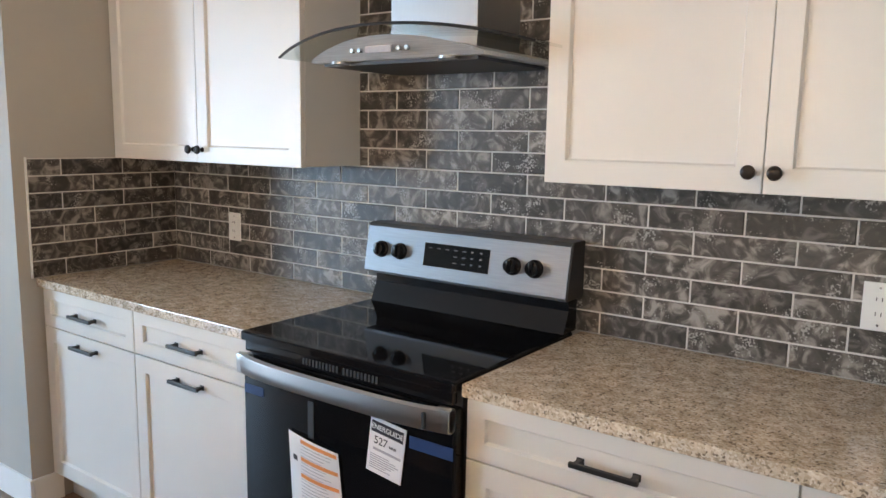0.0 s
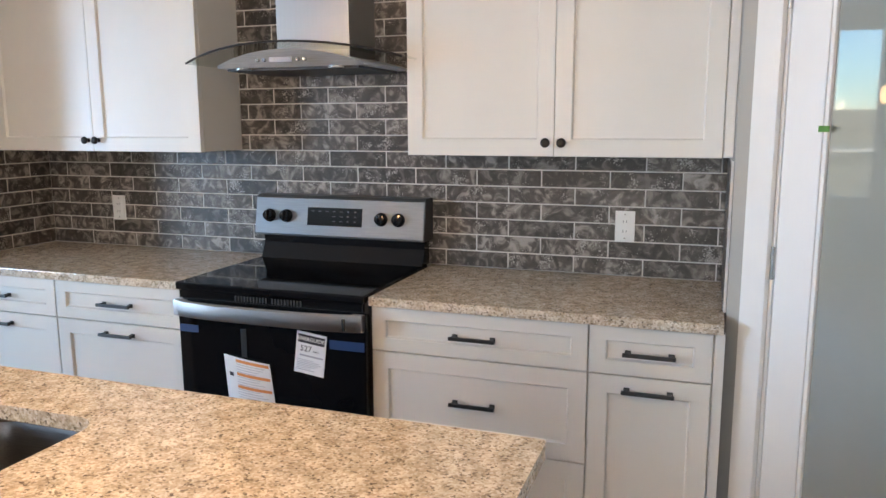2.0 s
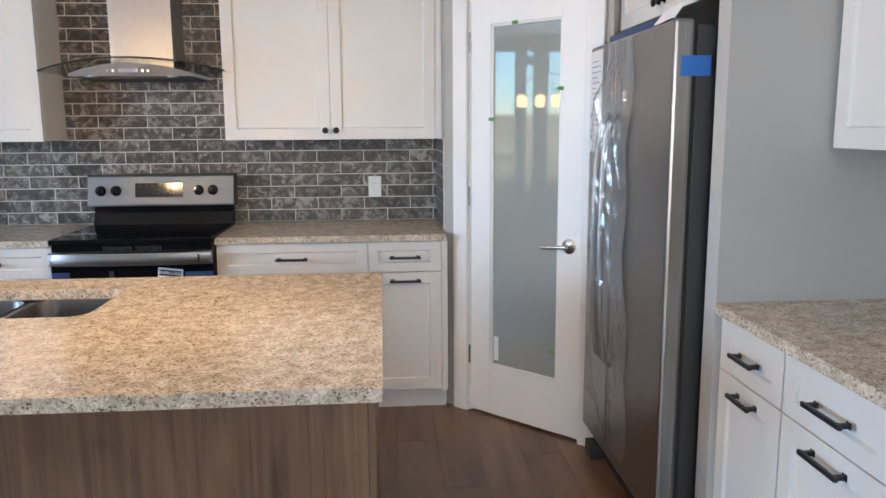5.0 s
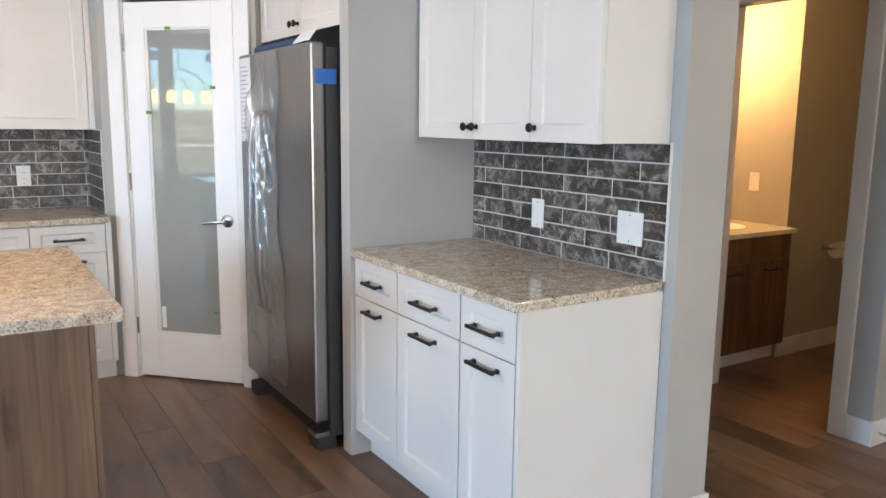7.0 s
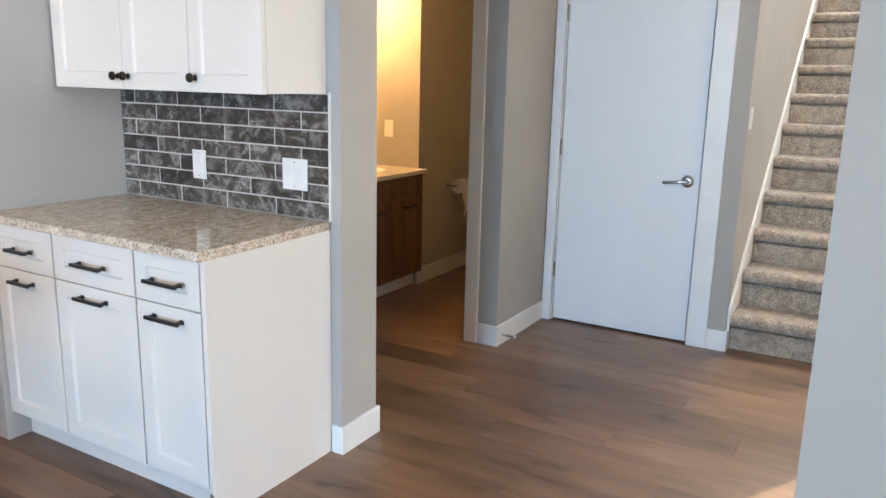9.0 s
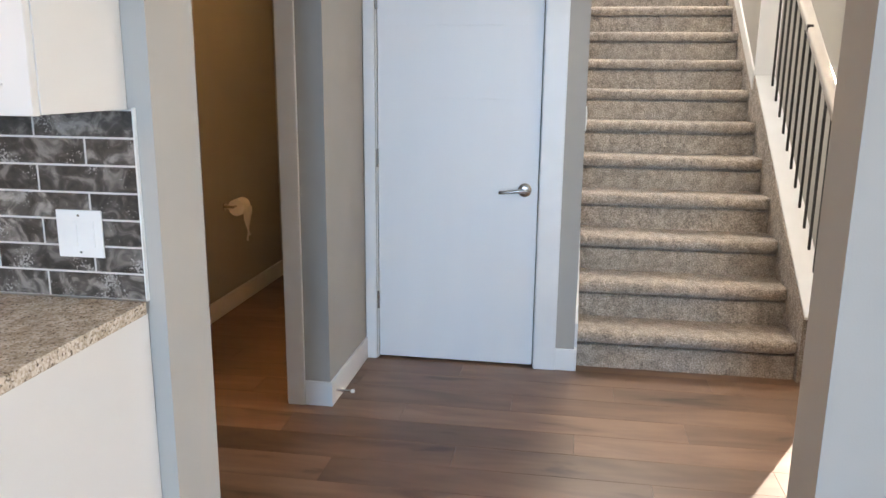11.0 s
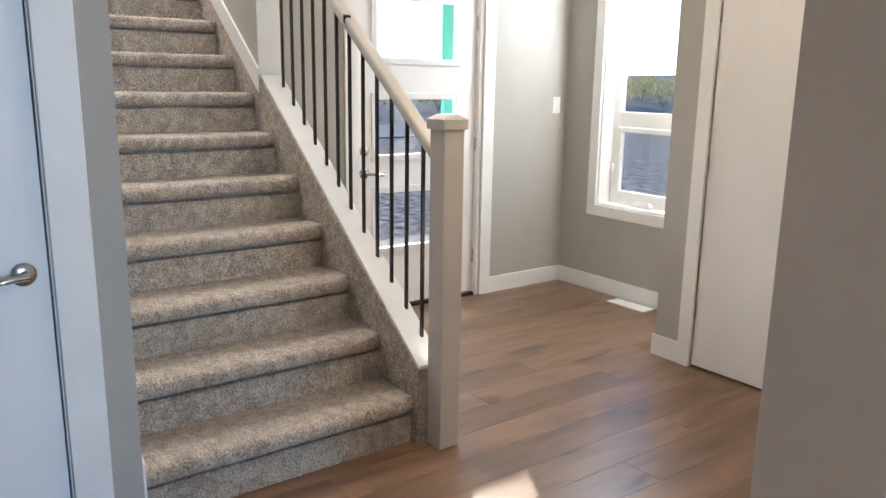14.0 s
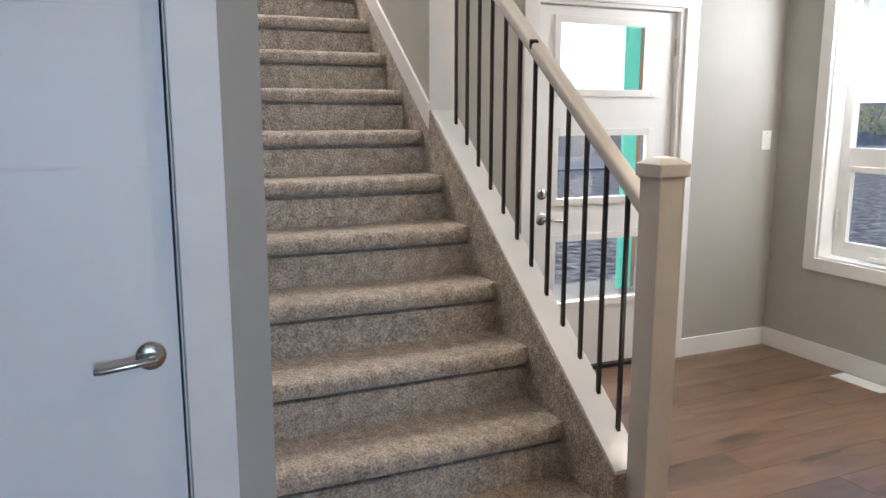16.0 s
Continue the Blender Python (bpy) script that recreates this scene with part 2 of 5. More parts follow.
    mx.inputs["Factor"].default_value = 1
    nt.links.new(tuft, mx.inputs["A"])
    nt.links.new(lay, mx.inputs["B"])
    nt.links.new(mx.outputs["Result"], b.inputs["Base Color"])
    bp = nt.nodes.new("ShaderNodeBump")
    bp.inputs["Strength"].default_value, bp.inputs["Distance"].default_value = 1.0, 0.009
    nt.links.new(a.outputs["Fac"], bp.inputs["Height"])
    nt.links.new(bp.outputs["Normal"], b.inputs["Normal"])
    return m


def film_material():
    """Wrinkled clear plastic: glossy, a little milky."""
    m = bpy.data.materials.new("clear_plastic_film")
    m.use_nodes = True
    nt = m.node_tree
    nt.nodes.remove(nt.nodes["Principled BSDF"])
    tr, gl, df, m1, m2 = (nt.nodes.new(k) for k in ("ShaderNodeBsdfTransparent", "ShaderNodeBsdfGlossy", "ShaderNodeBsdfDiffuse", "ShaderNodeMixShader", "ShaderNodeMixShader"))
    gl.inputs["Roughness"].default_value = 0.24
    df.inputs["Color"].default_value = (0.8, 0.8, 0.82, 1)
    m1.inputs["Fac"].default_value = 0.09
    nt.links.new(tr.outputs["BSDF"], m1.inputs[1])
    nt.links.new(df.outputs["BSDF"], m1.inputs[2])
    nt.links.new(facing_gloss(nt, 0.09, 0.7), m2.inputs["Fac"])
    nt.links.new(m1.outputs["Shader"], m2.inputs[1])
    nt.links.new(gl.outputs["BSDF"], m2.inputs[2])
    nt.links.new(m2.outputs["Shader"], nt.nodes["Material Output"].inputs["Surface"])
    return m


M_WALL = mat("grey_beige_wall_paint", (0.42, 0.405, 0.37), 0.75, scale=3, bump=0.08, bump_scale=180)
M_CEIL = mat("white_ceiling_paint", (0.80, 0.79, 0.77), 0.9, scale=4, bump=0.3, bump_scale=90)
M_TRIM = mat("white_trim_paint", (0.82, 0.82, 0.81), 0.38, scale=5, bump=0.02, bump_scale=120)
M_CAB = mat("white_cabinet_lacquer", (0.73, 0.71, 0.675), 0.36, scale=2, bump=0.015, bump_scale=90)
M_DOOR = mat("white_door_paint", (0.84, 0.84, 0.84), 0.42, scale=2, bump=0.05, bump_scale=140, stretch=(1, 1, 0.1))
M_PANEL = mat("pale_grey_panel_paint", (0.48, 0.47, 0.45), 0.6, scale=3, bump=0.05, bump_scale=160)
M_GROUT = mat("pale_grout", (0.62, 0.60, 0.57), 0.9, scale=40)
M_TILE = tile_material()
M_STONE = granite_material()
M_BLACK = mat("matt_black_metal", (0.012, 0.012, 0.013), 0.42, 0.0, scale=30)
M_BRONZE = mat("dark_bronze", (0.02, 0.016, 0.014), 0.35, 0.7, scale=30)
M_STEEL = mat("brushed_stainless", (0.33, 0.32, 0.31), 0.42, 1.0, colour2=(0.27, 0.26, 0.25), scale=6, stretch=(2, 2, 60), bump=0.02, bump_scale=40)
M_CHIMNEY = mat("brushed_chimney_steel", (0.46, 0.45, 0.44), 0.36, 1.0, colour2=(0.447, 0.437, 0.427), scale=6, stretch=(50, 50, 1))
M_CONSOLE = mat("brushed_console_steel", (0.215, 0.225, 0.235), 0.46, 1.0, colour2=(0.18, 0.19, 0.20), scale=6, stretch=(2, 60, 60))
M_DIMINK = mat("dim_display_print", (0.10, 0.10, 0.11), 0.6, scale=30)
M_STEELH = mat("brushed_stainless_across", (0.30, 0.30, 0.30), 0.38, 1.0, colour2=(0.25, 0.25, 0.25), scale=6, stretch=(2, 60, 60))
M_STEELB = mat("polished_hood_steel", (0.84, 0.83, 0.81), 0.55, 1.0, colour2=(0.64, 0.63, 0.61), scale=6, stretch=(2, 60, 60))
M_FRIDGE = mat("grey_stainless_door", (0.31, 0.295, 0.285), 0.30, 1.0, colour2=(0.26, 0.248, 0.24), scale=5, stretch=(40, 40, 1))
M_DARKMETAL = mat("dark_grey_painted_steel", (0.05, 0.05, 0.052), 0.5, 0.3, scale=20)
M_NICKEL = mat("satin_nickel", (0.60, 0.59, 0.57), 0.25, 1.0, scale=20)
M_BGLASS = mat("black_glass", (0.006, 0.006, 0.007), 0.05, scale=3, spec=0.2)
M_BENAMEL = mat("black_enamel", (0.006, 0.006, 0.007), 0.10, scale=10, spec=0.3)
M_PLASTIC = mat("white_plastic", (0.80, 0.80, 0.78), 0.35, scale=10)
M_SLOT = mat("dark_slot", (0.02, 0.02, 0.02), 0.7, scale=10)
M_PAPER = mat("white_paper", (0.80, 0.80, 0.82), 0.8, scale=12, bump=0.1, bump_scale=20)
M_ORANGE = mat("orange_print", (0.75, 0.28, 0.10), 0.8, scale=30)
M_INK = mat("dark_ink", (0.03, 0.03, 0.04), 0.8, scale=30)
M_GREYINK = mat("grey_print", (0.42, 0.42, 0.46), 0.8, scale=30)
M_TAPE = mat("blue_masking_tape", (0.02, 0.16, 0.55), 0.6, scale=40)
M_DTAPE = mat("dark_blue_tape", (0.010, 0.04, 0.14), 0.5, scale=40)
M_GREEN = mat("green_tape", (0.10, 0.28, 0.05), 0.7, scale=30)
M_TEAL = mat("teal_sheathing_wrap", (0.10, 0.50, 0.40), 0.6, scale=6)
M_BRICKRED = mat("raw_brown_board", (0.27, 0.14, 0.085), 0.8, scale=12)
M_FLOOR = plank_material("oak_vinyl_plank", (0.135, 0.077, 0.046), (0.192, 0.112, 0.068), (0.240, 0.147, 0.093), 0.34, 1, 0.24, 5.0)
M_ISLAND = plank_material("oak_grain_panel", (0.115, 0.064, 0.036), (0.165, 0.095, 0.054), (0.215, 0.130, 0.078), 0.45, 2, 0.05, 26.0)
M_VANITY = plank_material("walnut_vanity", (0.085, 0.04, 0.02), (0.15, 0.075, 0.038), (0.21, 0.11, 0.06), 0.4, 2, 0.05)
M_CARPET = carpet_material()
M_BIEGE = mat("greige_rail_paint", (0.60, 0.575, 0.54), 0.4, scale=6)
M_PANE = glass("clear_pane", (0.96, 0.98, 0.97))
M_HOODGLASS = glass("tinted_hood_glass", (0.86, 0.89, 0.87))
M_FILM = film_material()
M_FROST = mat("frosted_glass", (0.34, 0.365, 0.345), 0.02, scale=3, spec=1.0, coat=1.0)
M_FROST.node_tree.nodes["Principled BSDF"].inputs["Coat IOR"].default_value = 2.2
M_ASPHALT = mat("pale_gravel_road", (0.22, 0.21, 0.20), 0.95, scale=2, detail=8, spec=0.0)
M_ROAD = mat("pale_gravel", (0.62, 0.60, 0.56), 0.95, scale=2, detail=8, spec=0.0)
M_BARK = mat("grey_brown_bark", (0.16, 0.12, 0.08), 0.9, scale=20, bump=0.4)
M_LEAF = mat("shrub_leaves", (0.60, 0.47, 0.20), 0.7, colour2=(0.32, 0.29, 0.14), scale=6, spec=0.05)
M_SHADE = glow("lit_glass_shade", (1.0, 0.62, 0.30), 1.1)
M_PEND = glow("lit_white_glass", (1.0, 0.90, 0.74), 0.6)
M_SINK = mat("satin_sink_steel", (0.20, 0.19, 0.185), 0.34, 1.0, colour2=(0.16, 0.155, 0.15), scale=6, stretch=(2, 60, 60))
M_SCREEN = mat("black_display", (0.01, 0.012, 0.014), 0.08, scale=4)

# ------------------------------------------------ mesh helpers


def box(bm, x0, x1, y0, y1, z0, z1, bevel=0.0):
    m = Matrix.Translation(((x0 + x1) / 2, (y0 + y1) / 2, (z0 + z1) / 2)) @ Matrix.Diagonal((abs(x1 - x0), abs(y1 - y0), abs(z1 - z0), 1))
    r = bmesh.ops.create_cube(bm, size=1, matrix=m)
    if bevel:
        edges = list({e for v in r["verts"] for e in v.link_edges})
        bmesh.ops.bevel(bm, geom=edges, offset=bevel, segments=2, affect="EDGES", profile=0.6)
    return bm


def cyl(bm, p0, p1, r0, r1=None, seg=16):
    a, b = Vector(p0), Vector(p1)
    m = Matrix.Translation((a + b) / 2) @ (b - a).to_track_quat("Z", "Y").to_matrix().to_4x4()
    bmesh.ops.create_cone(bm, cap_ends=True, segments=seg, radius1=r0, radius2=r0 if r1 is None else r1, depth=(b - a).length, matrix=m)
    return bm


def tube(bm, points, radius, seg=10):
    """A round bar bent through the points."""
    rings = []
    pts = [Vector(p) for p in points]
    for i, p in enumerate(pts):
        d = (pts[min(i + 1, len(pts) - 1)] - pts[max(i - 1, 0)]).normalized()
        side = d.cross(Vector((0, 0, 1)) if abs(d.z) < 0.95 else Vector((1, 0, 0))).normalized()
        up = side.cross(d)
        rings.append([bm.verts.new(p + radius * (math.cos(k * math.tau / seg) * side + math.sin(k * math.tau / seg) * up)) for k in range(seg)])
    for a, b in zip(rings, rings[1:]):
        for k in range(seg):
            bm.faces.new((a[k], a[(k + 1) % seg], b[(k + 1) % seg], b[k]))
    bm.faces.new(rings[0])
    bm.faces.new(rings[-1])
    return bm


def extrude_profile(bm, profile, axis, a, b):
    """A closed outline of (u, z) drawn out from a to b along x or y (u is the other level axis)."""
    def at(u, z, s):
        return (s, u, z) if axis == "x" else (u, s, z)
    p0, p1 = ([bm.verts.new(at(u, z, s)) for u, z in profile] for s in (a, b))
    n = len(profile)
    for i in range(n):
        bm.faces.new((p0[i], p0[(i + 1) % n], p1[(i + 1) % n], p1[i]))
    bm.faces.new(p0)
    bm.faces.new(p1)
    return bm


def turned(bm, outline, origin, axis_to, seg=20):
    """A turned body: outline of (radius, height) along the way from origin to axis_to."""
    o = Vector(origin)
    q = (Vector(axis_to) - o).to_track_quat("Z", "Y")
    rings = [[bm.verts.new(o + q @ Vector((r * math.cos(k * math.tau / seg), r * math.sin(k * math.tau / seg), h))) for k in range(seg)] for r, h in outline]
    for a, b in zip(rings, rings[1:]):
        for k in range(seg):
            bm.faces.new((a[k], a[(k + 1) % seg], b[(k + 1) % seg], b[k]))
    bm.faces.new(rings[0])
    bm.faces.new(rings[-1])
    return bm


def finish(bm, name, material, smooth=False):
    bmesh.ops.recalc_face_normals(bm, faces=bm.faces)
    me = bpy.data.meshes.new(name)
    bm.to_mesh(me)
    bm.free()
    me.materials.append(material)
    if smooth:
        me.shade_smooth()
        me.set_sharp_from_angle(angle=radians(38))
    return me


def part(name, bm, material, parent, label="", smooth=False):
    ob = new(name, finish(bm, name, material, smooth))
    ob.parent = parent
    if label:
        tagged(ob, label)
    return ob


def thing(name, m, label, category, group=""):
    ob = new(name)
    ob.empty_display_size = 0.1
    ob.matrix_basis = m
    return tagged(ob, label, category, group)


def single(name, bm, material, label, category, group="", smooth=False, m=None):
    ob = new(name, finish(bm, name, material, smooth))
    if m is not None:
        ob.matrix_basis = m
    return tagged(ob, label, category, group)


def structure(name, bm, material, label="", smooth=False, category=""):
    return tagged(new(name, finish(bm, name, material, smooth)), label, category, kind="structure")


def B(*args, bevel=0.0):
    return box(bmesh.new(), *args, bevel=bevel)


# ------------------------------------------------ setting
CEIL = 2.60
COUNTER, UPPER, TOP = 0.915, 1.375, 2.44
BACK, LEFT = 2.438, -2.628

floor_ob = structure("floor", B(-6.2, 5.7, -6.6, 2.7, -0.20, -0.012), M_SLOT, "brown oak-look vinyl plank floor")

# kitchen back wall and the stub at its west end
structure("wall_north", B(-2.628, 2.0, BACK, 2.58, -0.1, CEIL), M_WALL, "grey-beige painted kitchen wall")
structure("wall_northwest", B(-6.2, LEFT, 1.74, 2.58, -0.1, CEIL), M_WALL, "grey-beige painted wall block")
structure("wall_pantry_side", B(0.498, 0.60, 1.94, BACK, -0.1, CEIL), M_WALL, "short painted pantry wall")
# east kitchen wall, with the fridge recess closed at its north end
structure("wall_east", B(1.80, 2.025, -0.905, BACK, -0.1, CEIL), M_WALL, "grey-beige painted kitchen wall")
structure("wall_fridge_north", B(1.13, 1.80, 1.305, 1.40, -0.1, CEIL), M_WALL, "painted wall beside the fridge")
# living side
bm = bmesh.new()
for z0, z1, y0, y1 in ((-0.1, 0.66, -6.6, 1.74), (2.45, CEIL, -6.6, 1.74), (0.66, 2.45, -6.6, -2.2), (0.66, 2.45, 1.71, 1.74), (0.66, 2.45, 1.22, 1.33), (0.66, 2.45, 0.46, 0.55), (0.66, 2.45, 0.16, 0.30), (0.66, 2.45, -0.9, -0.78)):
    box(bm, -6.2, -6.05, y0, y1, z0, z1)
structure("wall_west", bm, M_WALL, "painted dining wall with a wide window")
bm = bmesh.new()
for x0, x1, z0, z1 in ((-6.05, -1.5, -0.1, CEIL), (1.7, 2.134, -0.1, CEIL), (-1.5, 1.7, -0.1, 0.5), (-1.5, 1.7, 2.4, CEIL)):
    box(bm, x0, x1, -6.6, -6.45, z0, z1)
structure("wall_south", bm, M_WALL, "painted living room wall with an unseen window")
structure("wall_partition", B(1.932, 2.134, -6.45, -2.485, -0.1, CEIL), M_WALL, "grey-beige partition wall end at the hall opening")
structure("header_hall", B(1.90, 2.02, -2.485, -0.905, 2.42, CEIL), M_WALL, "painted header over the hall opening")
# hall
bm = bmesh.new()
box(bm, 3.24, 3.355, 0.085, BACK, -0.1, CEIL)
box(bm, 3.24, 3.355, -0.854, -0.665, -0.1, CEIL)
box(bm, 3.24, 3.355, -0.665, 0.085, 2.05, CEIL)
structure("wall_bathroom", bm, M_WALL, "painted wall with the bathroom doorway")
structure("wall_hall_north", B(3.355, 3.877, -0.854, -0.74, -0.1, CEIL), M_WALL, "grey-beige hall wall")
bm = bmesh.new()
box(bm, 3.877, 3.987, -0.915, -0.74, -0.1, CEIL)
box(bm, 3.877, 3.987, -1.942, -1.739, -0.1, CEIL)
box(bm, 3.877, 3.987, -1.739, -0.915, 2.05, CEIL)
structure("wall_hall_east", bm, M_WALL, "painted wall with the white hall door")
structure("wall_hall_end", B(2.025, 3.24, 2.30, BACK, -0.1, CEIL), M_WALL)
structure("wall_behind_door", B(4.02, 4.05, -1.83, -0.84, -0.1, CEIL), M_WALL)
structure("wall_stair_left", B(3.987, 9.2, -1.942, -1.84, -0.1, 5.231), M_WALL, "painted wall along the stairs")
structure("wall_stair_right", B(5.411, 9.2, -3.151, -3.036, -0.1, 5.231), M_WALL, "painted wall along the upper stairs")
structure("wall_stair_top", B(9.1, 9.2, -3.031, -1.95, -0.1, 5.231), M_WALL)
structure("wall_understair", B(3.99, 5.411, -3.1485, -3.102, -0.1, -0.01), M_WALL)
# bathroom
structure("wall_bath_plate", B(4.106, 4.221, 0.21, 0.85, -0.1, CEIL), M_WALL, "warm-lit painted bathroom wall")
structure("wall_bath_alcove", B(4.221, 5.531, 0.21, 0.32, -0.1, CEIL), M_WALL, "painted wall of the toilet alcove")
structure("wall_bath_north", B(3.355, 4.106, 0.78, 0.88, -0.1, CEIL), M_WALL)
structure("wall_bath_south", B(3.987, 5.531, -0.84, -0.74, -0.1, CEIL), M_WALL)
structure("wall_bath_east", B(5.431, 5.531, -0.74, 0.21, -0.1, CEIL), M_WALL)
# foyer
bm = bmesh.new()
FX0, FX1 = 5.566, 5.711
box(bm, FX0, FX1, -5.631, -4.676, -0.1, CEIL)
box(bm, FX0, FX1, -3.696, -3.151, -0.1, CEIL)
box(bm, FX0, FX1, -4.676, -3.696, 2.07, CEIL)
structure("wall_front", bm, M_WALL, "grey-beige wall with the front door")
WX0, WX1, WZ0, WZ1 = 4.451, 5.216, 0.63, 2.25
bm = bmesh.new()
box(bm, 4.07, WX0, -5.631, -5.466, -0.1, CEIL)
box(bm, WX1, FX0, -5.631, -5.466, -0.1, CEIL)
box(bm, WX0, WX1, -5.631, -5.466, -0.1, WZ0)
box(bm, WX0, WX1, -5.631, -5.466, WZ1, CEIL)
structure("wall_foyer_south", bm, M_WALL, "grey-beige foyer wall with a tall window")
bm = bmesh.new()
box(bm, 3.839, 3.96, -4.858, -4.743, -0.1, CEIL)
box(bm, 2.134, 3.014, -4.858, -4.743, -0.1, CEIL)
box(bm, 3.014, 3.839, -4.858, -4.743, 2.05, CEIL)
box(bm, 3.96, 4.07, -5.631, -4.743, -0.1, CEIL)
structure("wall_closet", bm, M_WALL, "painted closet wall in the foyer")
structure("wall_closet_back", B(2.134, 3.958, -5.62, -5.52, -0.1, CEIL), M_WALL)
structure("ceiling", B(-6.2, 3.999, -6.6, 2.58, CEIL, CEIL + 0.1), M_CEIL, "white ceiling")
structure("ceiling_bath", B(3.999, 5.711, -1.84, 0.88, CEIL, CEIL + 0.1), M_CEIL)
structure("ceiling_foyer", B(3.999, 5.711, -5.631, -3.151, CEIL, CEIL + 0.1), M_CEIL)
structure("ceiling_stairwell", B(3.999, 9.2, -3.151, -1.84, 5.231, 5.411), M_CEIL)
structure("wall_stairwell_front", B(3.899, 3.999, -3.151, -1.942, CEIL, 5.231), M_WALL)

# baseboards
BH, BT = 0.115, 0.013


def baseboard(x0, x1, y0, y1):
    bm = B(x0, x1, y0, y1, 0.0, BH, bevel=0.003)
    return structure("baseboard", bm, M_TRIM, "white painted baseboard", category="baseboard")


baseboard(1.80 - BT, 1.80, -0.905, -0.864)
baseboard(1.80 - BT, 2.025 + BT, -0.905 - BT, -0.905)
baseboard(2.025, 2.025 + BT, -0.904, 2.2)
baseboard(3.24 - BT, 3.24, -0.854 - BT, -0.742)
baseboard(3.24, 3.869, -0.854 - BT, -0.854)
baseboard(3.864, 3.877, -1.942, -1.848)
baseboard(3.864, 3.917, -1.955, -1.942)
baseboard(5.554, 5.566, -5.466, -4.77)
baseboard(4.085, 5.552, -5.466, -5.453)
baseboard(3.912, 4.083, -4.743, -4.73)
baseboard(4.07, 4.083, -5.451, -4.744)
baseboard(LEFT, LEFT + BT, 1.742, 1.86)
baseboard(-6.05, LEFT + BT, 1.727, 1.74)
baseboard(4.093, 4.106, 0.198, 0.215)
baseboard(4.093, 5.431, 0.197, 0.21)
baseboard(1.919, 1.932, -6.4, -2.485)
baseboard(1.919, 2.147, -2.485, -2.472)


def casing(name, sides, label="white painted door casing"):
    """sides: boxes of the flat boards round an opening."""
    bm = bmesh.new()
    for s in sides:
        box(bm, *s, bevel=0.003)
    return structure(name, bm, M_TRIM, label, category="trim")


casing("trim_hall_door", [(3.859, 3.877, -0.915, -0.860, 0, 2.12), (3.859, 3.877, -1.848, -1.739, 0, 2.12), (3.859, 3.877, -1.739, -0.915, 2.045, 2.12),
                          (3.8785, 3.986, -0.921, -0.9155, 0, 2.05), (3.8785, 3.986, -1.7385, -1.734, 0, 2.05)])
casing("trim_bath_door", [(3.222, 3.24, -0.739, -0.66, 0, 2.12), (3.222, 3.24, 0.08, 0.150, 0, 2.12), (3.222, 3.24, -0.66, 0.08, 2.045, 2.12),
                          (3.241, 3.353, -0.6645, -0.650, 0, 2.045), (3.241, 3.353, 0.070, 0.0845, 0, 2.045), (3.355, 3.373, 0.072, 0.13, 0, 2.1)])
casing("trim_front_door", [(5.548, 5.566, -4.768, -4.676, 0, 2.14), (5.548, 5.566, -3.696, -3.621, 0, 2.14), (5.548, 5.566, -4.676, -3.696, 2.065, 2.14),
                           (5.567, 5.71, -4.6755, -4.649, 0, 2.07), (5.567, 5.71, -3.721, -3.6965, 0, 2.07), (5.567, 5.71, -4.648, -3.722, 2.045, 2.0695)])
casing("trim_closet_door", [(3.832, 3.909, -4.743, -4.725, 0, 2.12), (2.939, 3.019, -4.743, -4.725, 0, 2.12), (3.019, 3.832, -4.743, -4.725, 2.045, 2.12)])
casing("trim_foyer_window", [(WX1, WX1 + 0.078, -5.466, -5.448, WZ0 - 0.078, WZ1 + 0.078), (WX0 - 0.078, WX0, -5.466, -5.448, WZ0 - 0.078, WZ1 + 0.078),
                             (WX0, WX1, -5.466, -5.448, WZ0 - 0.078, WZ0), (WX0, WX1, -5.466, -5.448, WZ1, WZ1 + 0.078),
                             (WX1 - 0.014, WX1 - 0.0005, -5.581, -5.4665, WZ0, WZ1), (WX0 + 0.0005, WX0 + 0.014, -5.581, -5.4665, WZ0, WZ1), (WX0 + 0.014, WX1 - 0.014, -5.581, -5.4665, WZ0 + 0.0005, WZ0 + 0.014)],
       "white painted window casing")

# ------------------------------------------------ doors and windows


def lever(parent, x, y, z, out, swing, label="satin nickel lever handle"):
    """Door lever: rose on a face whose normal is out (level unit vector), lever that points along swing."""
    o, s, p = Vector((*out, 0)), Vector((*swing, 0)), Vector((x, y, z))
    bm = bmesh.new()
    turned(bm, [(0.0, 0), (0.034, 0), (0.034, 0.006), (0.027, 0.011), (0.012, 0.013), (0.011, 0.045), (0.0, 0.045)], p, p + o)
    q = p + o * 0.045
    tube(bm, [q - s * 0.008, q + s * 0.02 + o * 0.006, q + s * 0.06 + o * 0.008 - Vector((0, 0, 0.004)), q + s * 0.105 + o * 0.004 - Vector((0, 0, 0.010)), q + s * 0.122 - Vector((0, 0, 0.010))], 0.0095)
    return part("door_handle", bm, M_NICKEL, parent, label, smooth=True)


def hinge(parent, x, y, z, h=0.09):
    bm = bmesh.new()
    cyl(bm, (x, y, z - h / 2), (x, y, z + h / 2), 0.0065, seg=10)
    for k in (-0.5, -0.17, 0.17, 0.5):
        cyl(bm, (x, y, z + k * h - 0.001), (x, y, z + k * h + 0.001), 0.0075, seg=10)
    return part("hinge", bm, M_NICKEL, parent, "satin nickel butt hinge")


# hall door: flat slab with two shallow grooves
d = tagged(new("door_1"), "closed white flat-panel hall door with shallow grooves", "door", kind="structure")
bm = bmesh.new()
cuts = [0.012, 1.356, 1.360, 1.700, 1.704, 2.035]
